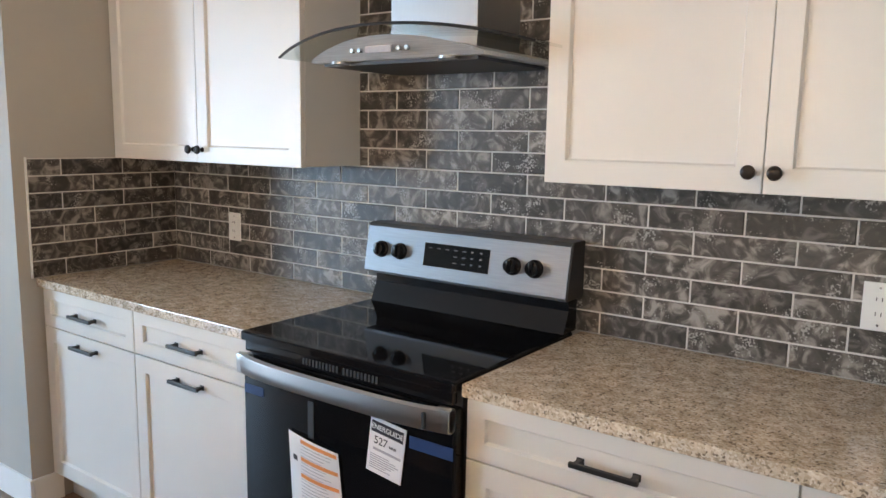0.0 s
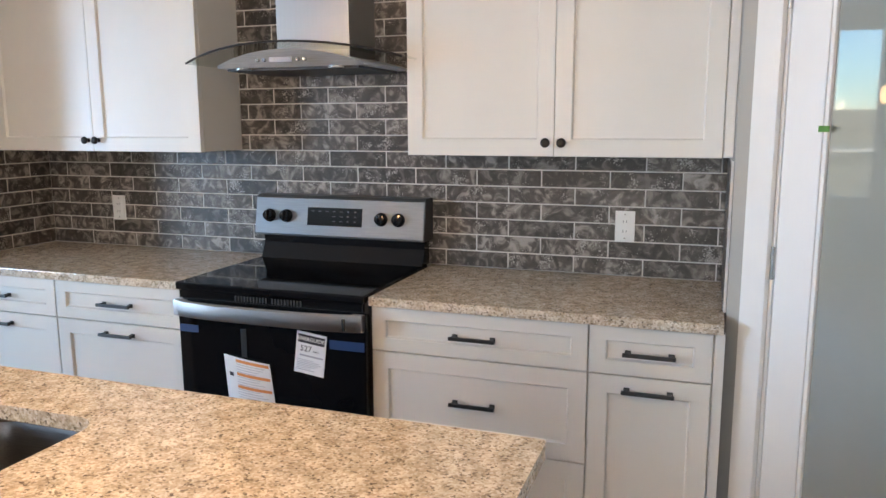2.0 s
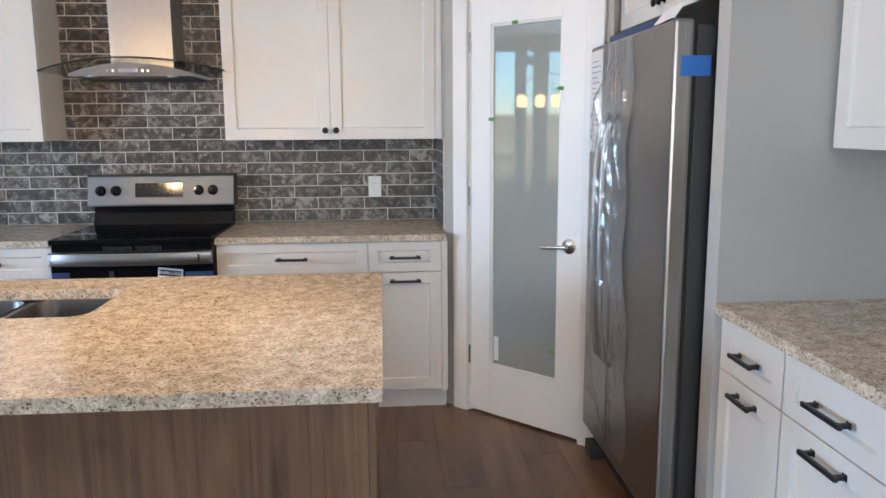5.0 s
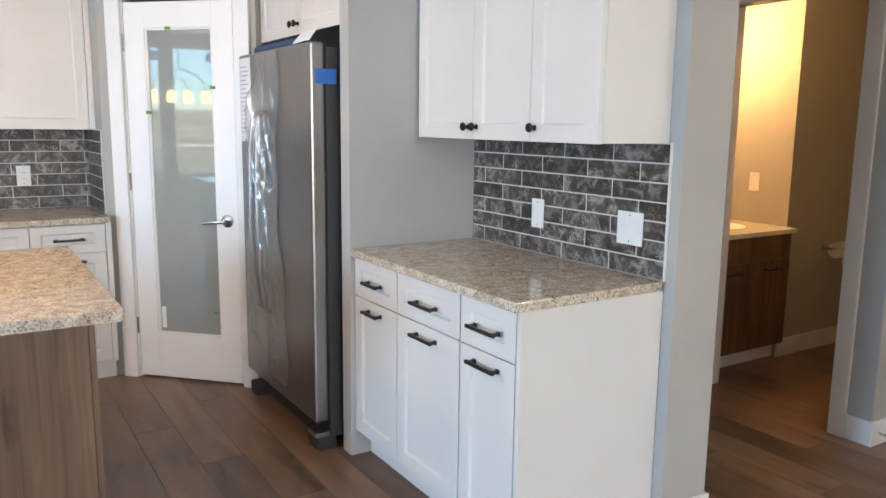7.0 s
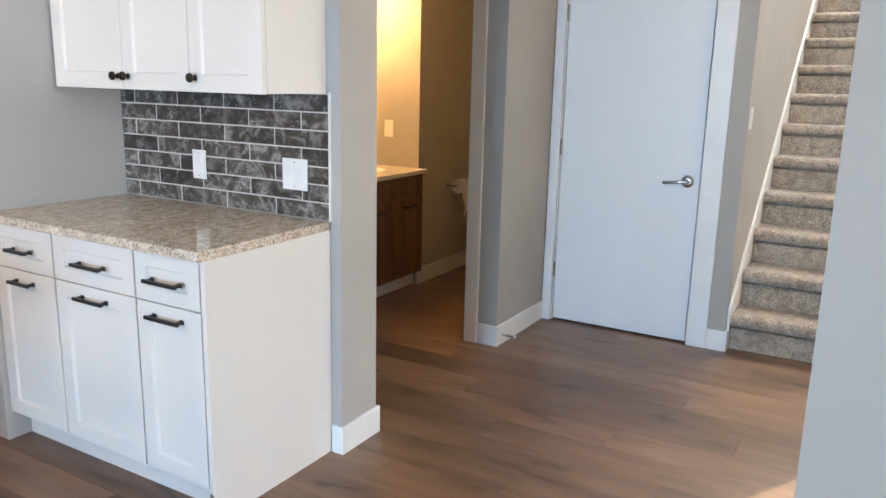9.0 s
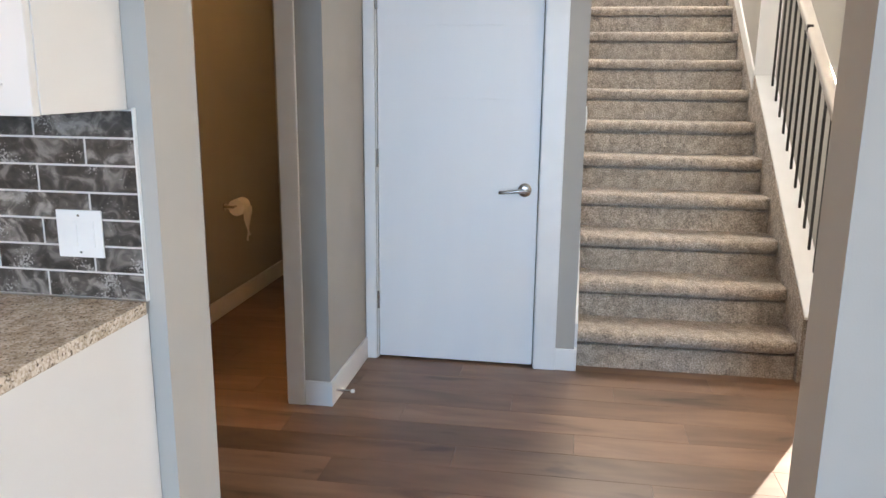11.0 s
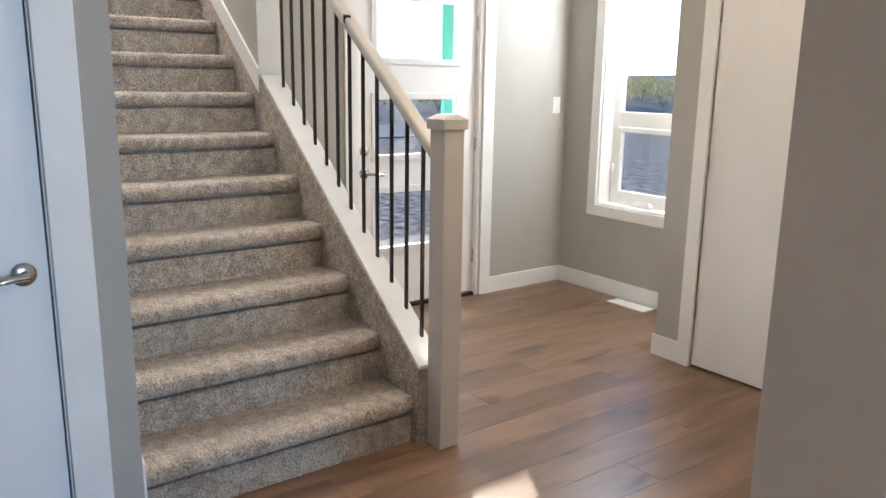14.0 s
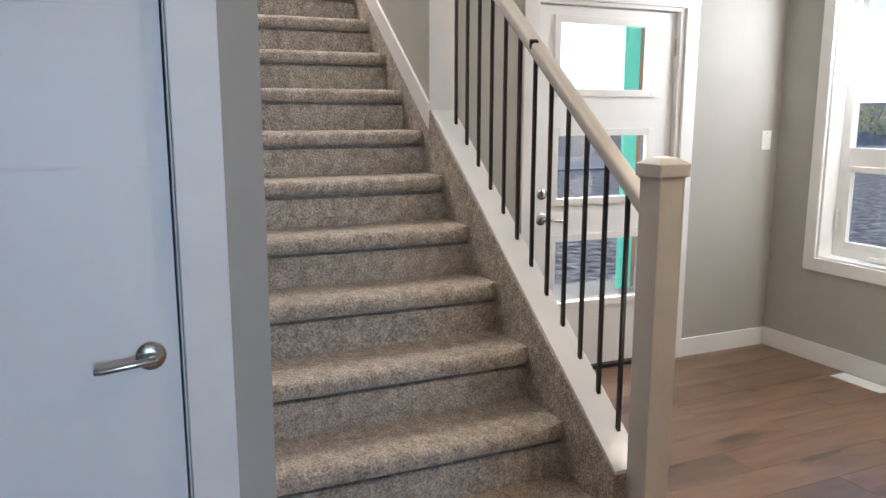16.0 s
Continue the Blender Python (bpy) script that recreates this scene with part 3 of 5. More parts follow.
for z0, z1 in zip(cuts[::2], cuts[1::2]):
    box(bm, 3.885, 3.922, -1.729, -0.926, z0, z1, bevel=0.002)
for z in (1.358, 1.702):
    box(bm, 3.8865, 3.92, -1.729, -0.926, z - 0.002, z + 0.002)
    box(bm, 3.8852, 3.921, -1.729, -1.535, z - 0.003, z + 0.003)
    box(bm, 3.8852, 3.921, -1.165, -0.926, z - 0.003, z + 0.003)
part("slab", bm, M_DOOR, d)
lever(d, 3.885, -1.665, 0.92, (-1, 0), (0, 1))
for z in (0.32, 1.06, 1.82):
    hinge(d, 3.879, -0.9225, z)

# closet door
d = tagged(new("door_2"), "closed white closet door with a vertical groove", "door", kind="structure")
bm = bmesh.new()
for x0, x1 in ((3.021, 3.307), (3.311, 3.829)):
    box(bm, x0, x1, -4.788, -4.75, 0.012, 2.035, bevel=0.002)
box(bm, 3.299, 3.319, -4.786, -4.7515, 0.012, 2.035)
part("slab", bm, M_DOOR, d)
for z in (0.32, 1.07, 1.82):
    hinge(d, 3.83, -4.746, z)

# front door with three lights
d = tagged(new("door_3"), "closed white front door with three glass lights", "door", kind="structure")
PANES = [(0.405, 0.785), (1.0, 1.372), (1.595, 1.968)]
bm = bmesh.new()
box(bm, 5.606, 5.651, -4.646, -4.491, 0.025, 2.04)
box(bm, 5.606, 5.651, -3.856, -3.724, 0.025, 2.04)
zs = [0.025, 0.405, 0.785, 1.0, 1.372, 1.595, 1.968, 2.04]
for z0, z1 in zip(zs[::2], zs[1::2]):
    box(bm, 5.606, 5.651, -4.491, -3.856, z0, z1)
part("slab", bm, M_DOOR, d)
for z0, z1 in PANES:
    bm = bmesh.new()
    for s in ((-4.516, -4.476, z0 - 0.025, z1 + 0.025), (-3.871, -3.831, z0 - 0.025, z1 + 0.025), (-4.476, -3.871, z0 - 0.025, z0 + 0.015), (-4.476, -3.871, z1 - 0.015, z1 + 0.025)):
        box(bm, 5.594, 5.608, *s, bevel=0.003)
    for k in range(5):
        for z in (z0 - 0.008, z1 + 0.008):
            cyl(bm, (5.5925, -4.471 + k * 0.149, z), (5.595, -4.471 + k * 0.149, z), 0.004, seg=8)
    part("light_frame", bm, M_TRIM, d)
    p = part("pane", B(5.625, 5.631, -4.491, -3.856, z0, z1), M_PANE, d, "clear glass light")
    p.visible_shadow = False
lever(d, 5.606, -3.776, 0.905, (-1, 0), (0, -1))
bm = bmesh.new()
turned(bm, [(0, 0), (0.032, 0), (0.032, 0.008), (0.024, 0.013), (0, 0.013)], (5.606, -3.776, 1.045), (5.031, -3.776, 1.045))
box(bm, 5.576, 5.596, -3.781, -3.771, 1.03, 1.06, bevel=0.002)
part("deadbolt", bm, M_NICKEL, d, "satin nickel deadbolt turn", smooth=True)
for z in (0.28, 1.06, 1.85):
    hinge(d, 5.601, -4.648, z)
part("threshold", B(5.571, 5.691, -4.643, -3.726, 0.0, 0.024, bevel=0.004), M_BLACK, d, "black door threshold")

# foyer window
w = tagged(new("window_1"), "tall white foyer window with a fixed and a crank pane", "window", kind="structure")
bm = bmesh.new()
a, b = WX0 + 0.015, WX1 - 0.015
for s in ((a, a + 0.055, WZ0 + 0.015, WZ1 - 0.002), (b - 0.055, b, WZ0 + 0.015, WZ1 - 0.002), (a + 0.055, b - 0.055, WZ0 + 0.015, WZ0 + 0.08), (a + 0.055, b - 0.055, WZ1 - 0.06, WZ1 - 0.002), (a + 0.055, b - 0.055, 1.165, 1.285)):
    box(bm, s[0], s[1], -5.631, -5.576, s[2], s[3], bevel=0.004)
part("window_frame", bm, M_PLASTIC, w)
bm = bmesh.new()
for s in ((a + 0.05, a + 0.085, 0.70, 1.18), (b - 0.085, b - 0.05, 0.70, 1.18), (a + 0.085, b - 0.085, 0.70, 0.735), (a + 0.085, b - 0.085, 1.145, 1.18)):
    box(bm, s[0], s[1], -5.606, -5.571, s[2], s[3], bevel=0.004)
part("sash", bm, M_PLASTIC, w)
for z0, z1 in ((0.72, 1.165), (1.285, WZ1 - 0.06)):
    p = part("pane", B(a + 0.055, b - 0.055, -5.613, -5.608, z0, z1), M_PANE, w)
    p.visible_shadow = False
bm = B(4.811, 4.951, -5.575, -5.546, 0.648, 0.672, bevel=0.006)
tube(bm, [(4.881, -5.551, 0.67), (4.831, -5.536, 0.682), (4.801, -5.531, 0.684)], 0.006)
part("crank_handle", bm, M_PLASTIC, w, smooth=True)
bm = B(b - 0.028, b - 0.014, -5.576, -5.561, 0.80, 0.92, bevel=0.004)
part("latch", bm, M_PLASTIC, w)

# wide dining window, seen only in reflection; living room window unseen, placed for its light
w = tagged(new("window_2"), "wide white dining window with mullions", "window", kind="structure")
bm = bmesh.new()
DINING = ((-2.2, -0.9), (-0.78, 0.16), (0.30, 0.46), (0.55, 1.22), (1.33, 1.71))
for y0, y1 in DINING:
    for a, b in ((y0, y0 + 0.03), (y1 - 0.03, y1)):
        box(bm, -6.16, -6.09, a, b, 0.66, 2.45, bevel=0.004)
    for z0, z1 in ((0.66, 0.70), (2.41, 2.45)):
        box(bm, -6.16, -6.09, y0 + 0.03, y1 - 0.03, z0, z1)
part("window_frame", bm, M_PLASTIC, w)
for y0, y1 in DINING:
    p = part("pane", B(-6.13, -6.125, y0 + 0.03, y1 - 0.03, 0.70, 2.41), M_PANE, w)
    p.visible_shadow = False
for y0 in (0.34, -0.41):
    part("sticker", B(-6.124, -6.121, y0, y0 + 0.09, 2.24, 2.36), M_GREYINK, w, "grey window sticker")
w = tagged(new("window_3"), "unseen white living room window, placed to let in south light", "window", kind="structure")
bm = bmesh.new()
for x0, x1 in ((-1.5, -1.42), (0.05, 0.15), (1.62, 1.7)):
    box(bm, x0, x1, -6.56, -6.48, 0.5, 2.4, bevel=0.004)
for z0, z1 in ((0.5, 0.58), (2.32, 2.4)):
    for x0, x1 in ((-1.42, 0.05), (0.15, 1.62)):
        box(bm, x0, x1, -6.56, -6.48, z0, z1)
part("window_frame", bm, M_PLASTIC, w)
for x0, x1 in ((-1.42, 0.05), (0.15, 1.62)):
    p = part("pane", B(x0, x1, -6.53, -6.525, 0.58, 2.32), M_PANE, w)
    p.visible_shadow = False

# angled pantry wall and its glazed door: local x along the wall, face at y = 0
PX, PY = 0.612, 1.815
PANG = math.degrees(math.atan2(1.369 - 1.815, 1.05 - 0.612))
PM = pose(PX, PY, 0, 0, 0, PANG)
DW = 0.625
bm = bmesh.new()
box(bm, -0.163, -0.015, 0.0, 0.11, -0.1, CEIL)
box(bm, DW + 0.015, DW + 0.13, 0.0, 0.11, -0.1, CEIL)
box(bm, -0.015, DW + 0.015, 0.0, 0.11, 2.05, CEIL)
structure("wall_pantry", bm, M_WALL, "angled painted pantry wall").matrix_basis = PM
bm = bmesh.new()
for s in ((-0.098, -0.012, -0.018, 0.0, 0, 2.13), (DW + 0.012, DW + 0.098, -0.018, 0.0, 0, 2.13), (-0.012, DW + 0.012, -0.018, 0.0, 2.045, 2.13), (-0.0145, -0.003, 0.001, 0.1, 0, 2.05), (DW + 0.003, DW + 0.0145, 0.001, 0.1, 0, 2.05)):
    box(bm, *s, bevel=0.003)
structure("trim_pantry_door", bm, M_TRIM, "white painted door casing", category="trim").matrix_basis = PM
baseboard(0.485, 0.498, 1.93, 1.955)
d = tagged(new("door_4"), "closed white pantry door with a frosted glass panel", "door", kind="structure")
d.matrix_basis = PM
G0, G1, GZ0, GZ1 = 0.118, 0.507, 0.262, 1.905
bm = bmesh.new()
box(bm, 0.0, G0, 0.004, 0.040, 0.012, 2.035, bevel=0.002)
box(bm, G1, DW, 0.004, 0.040, 0.012, 2.035, bevel=0.002)
box(bm, G0, G1, 0.004, 0.040, 0.012, GZ0, bevel=0.001)
box(bm, G0, G1, 0.004, 0.040, GZ1, 2.035, bevel=0.001)
part("slab", bm, M_DOOR, d)
bm = bmesh.new()
for s in ((G0, G0 + 0.012, GZ0, GZ1), (G1 - 0.012, G1, GZ0, GZ1), (G0 + 0.012, G1 - 0.012, GZ0, GZ0 + 0.012), (G0 + 0.012, G1 - 0.012, GZ1 - 0.012, GZ1)):
    box(bm, s[0], s[1], 0.008, 0.024, s[2], s[3], bevel=0.003)
part("bead", bm, M_TRIM, d)
part("pane", B(G0 + 0.004, G1 - 0.004, 0.018, 0.024, GZ0 + 0.004, GZ1 - 0.004), M_FROST, d, "grey frosted glass panel")
lever(d, DW - 0.062, 0.004, 0.905, (0, -1), (-1, 0))
for z in (0.30, 1.10, 1.83):
    hinge(d, -0.006, 0.0, z)
for x, z in ((0.255, GZ1 - 0.004), (G1 - 0.004, 1.60), (G0 + 0.006, 1.47), (G1 - 0.03, 0.40)):
    bm = bmesh.new()
    box(bm, x - 0.016, x + 0.016, 0.0005, 0.0036, z - 0.008, z + 0.008, bevel=0.001)
    part("tape", bm, M_GREEN, d, "torn scrap of green tape")
part("sticker", B(G0 + 0.018, G0 + 0.045, 0.0155, 0.0178, GZ0 + 0.03, GZ0 + 0.15), M_PAPER, d, "small white sticker")

# ------------------------------------------------ kitchen cabinets


def shaker(x0, x1, z0, z1, y, rail=0.057, t=0.02, recess=0.010):
    """Shaker front: the face at y looks along -y; a frame with a sunk panel."""
    bm = bmesh.new()
    rail = min(rail, (x1 - x0) * 0.3, (z1 - z0) * 0.33)
    rz = min(rail, (z1 - z0) * 0.29)
    def ring(ix, iz, yy):
        return [bm.verts.new(p) for p in ((x0 + ix, yy, z0 + iz), (x1 - ix, yy, z0 + iz), (x1 - ix, yy, z1 - iz), (x0 + ix, yy, z1 - iz))]
    rings = [ring(0, 0, y + t), ring(0, 0, y + 0.0015), ring(0.0015, 0.0015, y), ring(rail, rz, y), ring(rail + 0.001, rz + 0.001, y + 0.0008), ring(rail + 0.0055, rz + 0.0055, y + recess)]
    for a, b in zip(rings, rings[1:]):
        for k in range(4):
            bm.faces.new((a[k], a[(k + 1) % 4], b[(k + 1) % 4], b[k]))
    bm.faces.new(rings[0])
    bm.faces.new(rings[-1])
    return bm


def bar_pull(parent, x, y, z, w=0.155):
    bm = bmesh.new()
    box(bm, x - w / 2, x + w / 2, y - 0.034, y - 0.024, z - 0.006, z + 0.006, bevel=0.002)
    for s in (-1, 1):
        box(bm, x + s * (w / 2 - 0.014) - 0.006, x + s * (w / 2 - 0.014) + 0.006, y - 0.026, y, z - 0.0055, z + 0.0055, bevel=0.0015)
        box(bm, x + s * (w / 2 - 0.014) - 0.009, x + s * (w / 2 - 0.014) + 0.009, y - 0.003, y, z - 0.008, z + 0.008, bevel=0.001)
    return part("handle", bm, M_BLACK, parent, "matt black bar pull")


def knob(parent, x, y, z):
    bm = bmesh.new()
    turned(bm, [(0, 0), (0.010, 0), (0.008, 0.004), (0.005, 0.008), (0.005, 0.014), (0.013, 0.018), (0.0165, 0.023), (0.015, 0.028), (0.008, 0.031), (0, 0.031)], (x, y, z), (x, y - 1, z), seg=16)
    return part("knob", bm, M_BRONZE, parent, "dark bronze round knob", smooth=True)


def base_cabinet(m, width, fronts, label, depth=0.59, end_panel=False, kick=0.11):
    """Local x along the front, front faces at y = 0, floor at z = 0. fronts: (x0, x1, z0, z1, handle x, handle z, handle width)."""
    c = thing("base_cabinet", m, label, "cabinet", "kitchen base cabinets")
    bm = B(0, width, 0.021, depth, kick, COUNTER - 0.032)
    part("body", bm, M_CAB, c)
    part("toe_kick", B(0, width, 0.075, 0.09, 0.0, kick - 0.001), M_CAB, c)
    for x0, x1, z0, z1, hx, hz, hw in fronts:
        f = part("drawer_front" if z0 > 0.7 or x1 - x0 > 0.6 else "door", shaker(x0 + 0.002, x1 - 0.002, z0, z1, 0.0), M_CAB, c)
        bar_pull(f, hx, 0.0, hz, hw)
    if end_panel:
        bm = B(width, width + 0.018, 0.0, depth, kick, COUNTER - 0.032)
        box(bm, width, width + 0.018, 0.075, depth, 0.0, kick)
        part("end_panel", bm, M_CAB, c)
    return c


def upper_cabinet(m, width, doors, label, depth=0.27, top=TOP, bottom=UPPER, group="kitchen wall cabinets"):
    """doors: (x0, x1, knob x)."""
    c = thing("wall_cabinet", m, label, "cabinet", group)
    part("body", B(0, width, 0.021, depth, bottom, top), M_CAB, c)
    for x0, x1, kx in doors:
        f = part("door", shaker(x0 + 0.001, x1 - 0.001, bottom - 0.002, top - 0.003, 0.0), M_CAB, c)
        knob(f, kx, 0.0, bottom + 0.045)
    return c


DT, DG = 0.878, 0.728
FY = 1.825
m = pose(LEFT + 0.004, FY, 0)
base_cabinet(m, 0.612, [(0.0, 0.612, DG, DT, 0.306, 0.80, 0.155), (0.0, 0.612, 0.118, DG - 0.004, 0.306, 0.682, 0.155)],
             "white shaker base cabinet with a drawer above a pull-out door")
base_cabinet(pose(LEFT + 0.617, FY, 0), 0.618, [(0.0, 0.618, DG, DT, 0.309, 0.80, 0.155), (0.0, 0.618, 0.118, DG - 0.004, 0.309, 0.682, 0.155)],
             "white shaker base cabinet with a drawer, beside the range")
base_cabinet(pose(-0.628, FY, 0), 0.732, [(0, 0.732, DG, DT, 0.363, 0.80, 0.155), (0, 0.732, 0.424, DG - 0.004, 0.363, 0.575, 0.155), (0, 0.732, 0.118, 0.420, 0.363, 0.27, 0.155)],
             "white shaker cabinet with three wide drawers")
narrow = base_cabinet(pose(0.105, FY, 0), 0.388, [(0.0, 0.362, DG, DT, 0.182, 0.80, 0.155), (0.0, 0.362, 0.118, DG - 0.004, 0.182, 0.682, 0.155)],
             "narrow white shaker cabinet with a drawer and a door")
part("filler_strip", B(0.3645, 0.392, 0.001, 0.0205, 0.11, COUNTER - 0.033), M_CAB, narrow)
UY = 2.150
upper_cabinet(pose(LEFT + 0.006, UY, 0), 1.10, [(0.0, 0.5515, 0.525), (0.5515, 1.10, 0.58)], "white shaker wall cabinet with two doors and bronze knobs", depth=0.286)
hood_cab = upper_cabinet(pose(-0.620, UY, 0), 1.104, [(0.0, 0.540, 0.513), (0.540, 1.085, 0.568)], "white two-door shaker wall cabinet beside the hood", depth=0.286)
part("filler_strip", B(1.0875, 1.1165, 0.0, 0.018, UPPER, TOP), M_CAB, hood_cab)
# east run: the fronts face west
ME = pose(1.192, 0.262, 0, 0, 0, -90)
cols = [(0.0, 0.362, 0.13), (0.365, 0.795, 0.155), (0.798, 1.098, 0.155)]
base_cabinet(ME, 1.100, [f for x0, x1, hw in cols for f in ((x0, x1, DG - 0.012, DT, (x0 + x1) / 2, 0.790, hw), (x0, x1, 0.118, DG - 0.016, (x0 + x1) / 2, 0.670, hw))],
             "white shaker base cabinet with three drawers above three doors", depth=0.60, end_panel=False)
single("kick_clip", B(1.1885, 1.1915, -0.857, -0.842, 0.03, 0.105, bevel=0.0008), M_STEEL, "small grey metal clip at the foot of the cabinet end panel", "clip")
single("cabinet_end_panel", B(1.192, 1.797, -0.858, -0.840, 0.0, COUNTER - 0.033, bevel=0.001), M_CAB, "plain white end panel of the base cabinet", "panel")
upper_cabinet(pose(1.480, 0.262, 0, 0, 0, -90), 1.107, [(0.03, 0.430, 0.400), (0.430, 0.7735, 0.456), (0.7735, 1.105, 0.80)], "white three-door shaker wall cabinet over the counter", depth=0.318)
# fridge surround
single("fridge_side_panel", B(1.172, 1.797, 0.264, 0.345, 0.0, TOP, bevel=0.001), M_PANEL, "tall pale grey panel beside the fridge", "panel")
upper_cabinet(pose(1.176, 1.303, 0, 0, 0, -90), 0.956, [(0.0, 0.478, 0.452), (0.478, 0.956, 0.505)], "white two-door cabinet above the fridge", depth=0.60, bottom=1.825)


def worktop(name, x0, x1, y0, y1, label):
    return single(name, B(x0, x1, y0, y1, COUNTER - 0.032, COUNTER, bevel=0.003), M_STONE, label, "worktop")


worktop("worktop", LEFT + 0.002, -1.396, 1.803, 2.431, "speckled beige quartz worktop with an eased edge")
worktop("worktop", -0.628, 0.492, 1.803, 2.431, "speckled beige quartz worktop beside the range")
worktop("worktop", 1.167, 1.7865, -0.862, 0.263, "speckled beige quartz worktop on the white base cabinet")

# ------------------------------------------------ island with sink
SX0, SX1, SY0, SY1 = -1.46, -0.665, 0.285, 0.66
bm = bmesh.new()
IX0, IX1, IY0, IY1 = -2.15, 0.177, -0.389, 0.852


def rounded(x0, x1, y0, y1, r, n=6):
    pts = []
    for cx, cy, a0 in ((x1 - r, y1 - r, 0), (x0 + r, y1 - r, 90), (x0 + r, y0 + r, 180), (x1 - r, y0 + r, 270)):
        for k in range(n + 1):
            a = radians(a0 + 90 * k / n)
            pts.append((cx + r * math.cos(a), cy + r * math.sin(a)))
    return pts


hole = rounded(SX0, SX1, SY0, SY1, 0.06)
outer = rounded(IX0, IX1, IY0, IY1, 0.012)
rings = {}
for key, pts, z in (("ot", outer, COUNTER), ("ob", outer, COUNTER - 0.032), ("ht", hole, COUNTER), ("hb", hole, COUNTER - 0.032)):
    rings[key] = [bm.verts.new((x, y, z)) for x, y in pts]
n = len(hole)
for k in range(n):
    j = (k + 1) % n
    bm.faces.new((rings["ot"][k], rings["ot"][j], rings["ht"][j], rings["ht"][k]))
    bm.faces.new((rings["ob"][k], rings["ob"][j], rings["hb"][j], rings["hb"][k]))
    bm.faces.new((rings["ot"][k], rings["ot"][j], rings["ob"][j], rings["ob"][k]))
    bm.faces.new((rings["ht"][k], rings["ht"][j], rings["hb"][j], rings["hb"][k]))
single("island_worktop", bm, M_STONE, "large speckled beige quartz island top with a sink cut-out", "worktop")
isl = thing("kitchen_island", pose(-1.0, 0.4, 0), "oak-grain panelled kitchen island under a quartz top", "island")
ox, oy = 1.0, -0.4
bx0, bx1, by0, by1 = -2.12 + ox, 0.155 + ox, 0.031 + oy, 0.80 + oy
for x0, x1 in ((bx0, bx0 + 1.0), (bx0 + 1.0004, bx1 - 0.331), (bx1 - 0.3306, bx1 - 0.021)):
    part("back_panel", B(x0, x1, by0, by0 + 0.018, 0.0, COUNTER - 0.033, bevel=0.001), M_ISLAND, isl)
part("corner_post", B(bx1 - 0.02, bx1 - 0.001, by0 - 0.004, by0 + 0.019, 0.0, COUNTER - 0.033, bevel=0.001), M_ISLAND, isl)
part("side_panel", B(bx1 - 0.02, bx1, by0 + 0.02, by1 - 0.02, 0.0, COUNTER - 0.033, bevel=0.001), M_ISLAND, isl)
part("body", B(bx0, bx1 - 0.021, by1 - 0.12, by1 - 0.02, 0.1, COUNTER - 0.033), M_ISLAND, isl)
part("west_panel", B(bx0 - 0.02, bx0, by0, by1 - 0.02, 0.0, COUNTER - 0.033), M_ISLAND, isl)
# undermount double bowl
sink = thing("kitchen_sink", pose((SX0 + SX1) / 2, (SY0 + SY1) / 2, COUNTER - 0.033), "undermount stainless double-bowl sink", "sink")
hw, hd = (SX1 - SX0) / 2, (SY1 - SY0) / 2


def bowl(x0, x1, y0, y1, depth):
    bm = bmesh.new()
    prev = None
    for inset, z, r in ((0, 0, 0.06), (0.004, -0.01, 0.06), (0.012, -depth + 0.03, 0.055), (0.04, -depth, 0.04)):
        ring = [bm.verts.new((x, y, z)) for x, y in rounded(x0 + inset, x1 - inset, y0 + inset, y1 - inset, r)]
        if prev:
            for k in range(len(ring)):
                j = (k + 1) % len(ring)
                bm.faces.new((prev[k], prev[j], ring[j], ring[k]))
        prev = ring
    bm.faces.new(prev)
    return bm


part("bowl", bowl(-hw, -0.015 + 0.10, -hd, hd, 0.20), M_SINK, sink, smooth=True)
part("bowl", bowl(0.015 + 0.10, hw, -hd, hd, 0.20), M_SINK, sink, smooth=True)
bm = bmesh.new()
box(bm, 0.083, 0.117, -hd + 0.01, hd - 0.01, -0.016, -0.004, bevel=0.004)
part("divider", bm, M_SINK, sink, smooth=True)
for x in (-0.15, 0.25):
    part("drain", cyl(bmesh.new(), (x, 0.0, -0.1999), (x, 0.0, -0.196), 0.045), M_STEEL, sink)

# ------------------------------------------------ range
RX0, RX1 = -1.391, -0.634
rc = (RX0 + RX1) / 2
rng = thing("electric_range", pose(rc, 1.79, 0), "black and stainless electric range with new-appliance stickers", "range")
hw = 0.378
part("body", B(-hw, hw, 0.03, 0.62, 0.03, 0.893), M_DARKMETAL, rng)
bm = B(-hw, hw, -0.01, 0.60, 0.893, 0.921, bevel=0.006)
part("cooktop", bm, M_BGLASS, rng, "glossy black glass cooktop")
part("vent_strip", B(-hw + 0.01, hw - 0.01, 0.0, 0.02, 0.862, 0.890), M_BENAMEL, rng)
bm = bmesh.new()
for g0, g1 in ((-0.13, -0.005), (0.02, 0.145)):
    x = g0
    while x < g1:
        box(bm, x, x + 0.0055, -0.003, 0.001, 0.866, 0.884)
        x += 0.0125
tagged(part("vent_grille", bm, M_DARKMETAL, rng), kind="stuff")
# oven door: black glass with a bowed stainless handle
door = part("oven_door", B(-hw, hw, 0.0, 0.045, 0.19, 0.852, bevel=0.006), M_BGLASS, rng, "black glass oven door")
bm = bmesh.new()
N = 24
prev = None
for k in range(N + 1):
    u = -1 + 2 * k / N
    x = u * hw
    y = -0.022 - 0.026 * (1 - u ** 4)
    z0, z1 = 0.797, 0.860 - 0.004 * (1 - u * u)
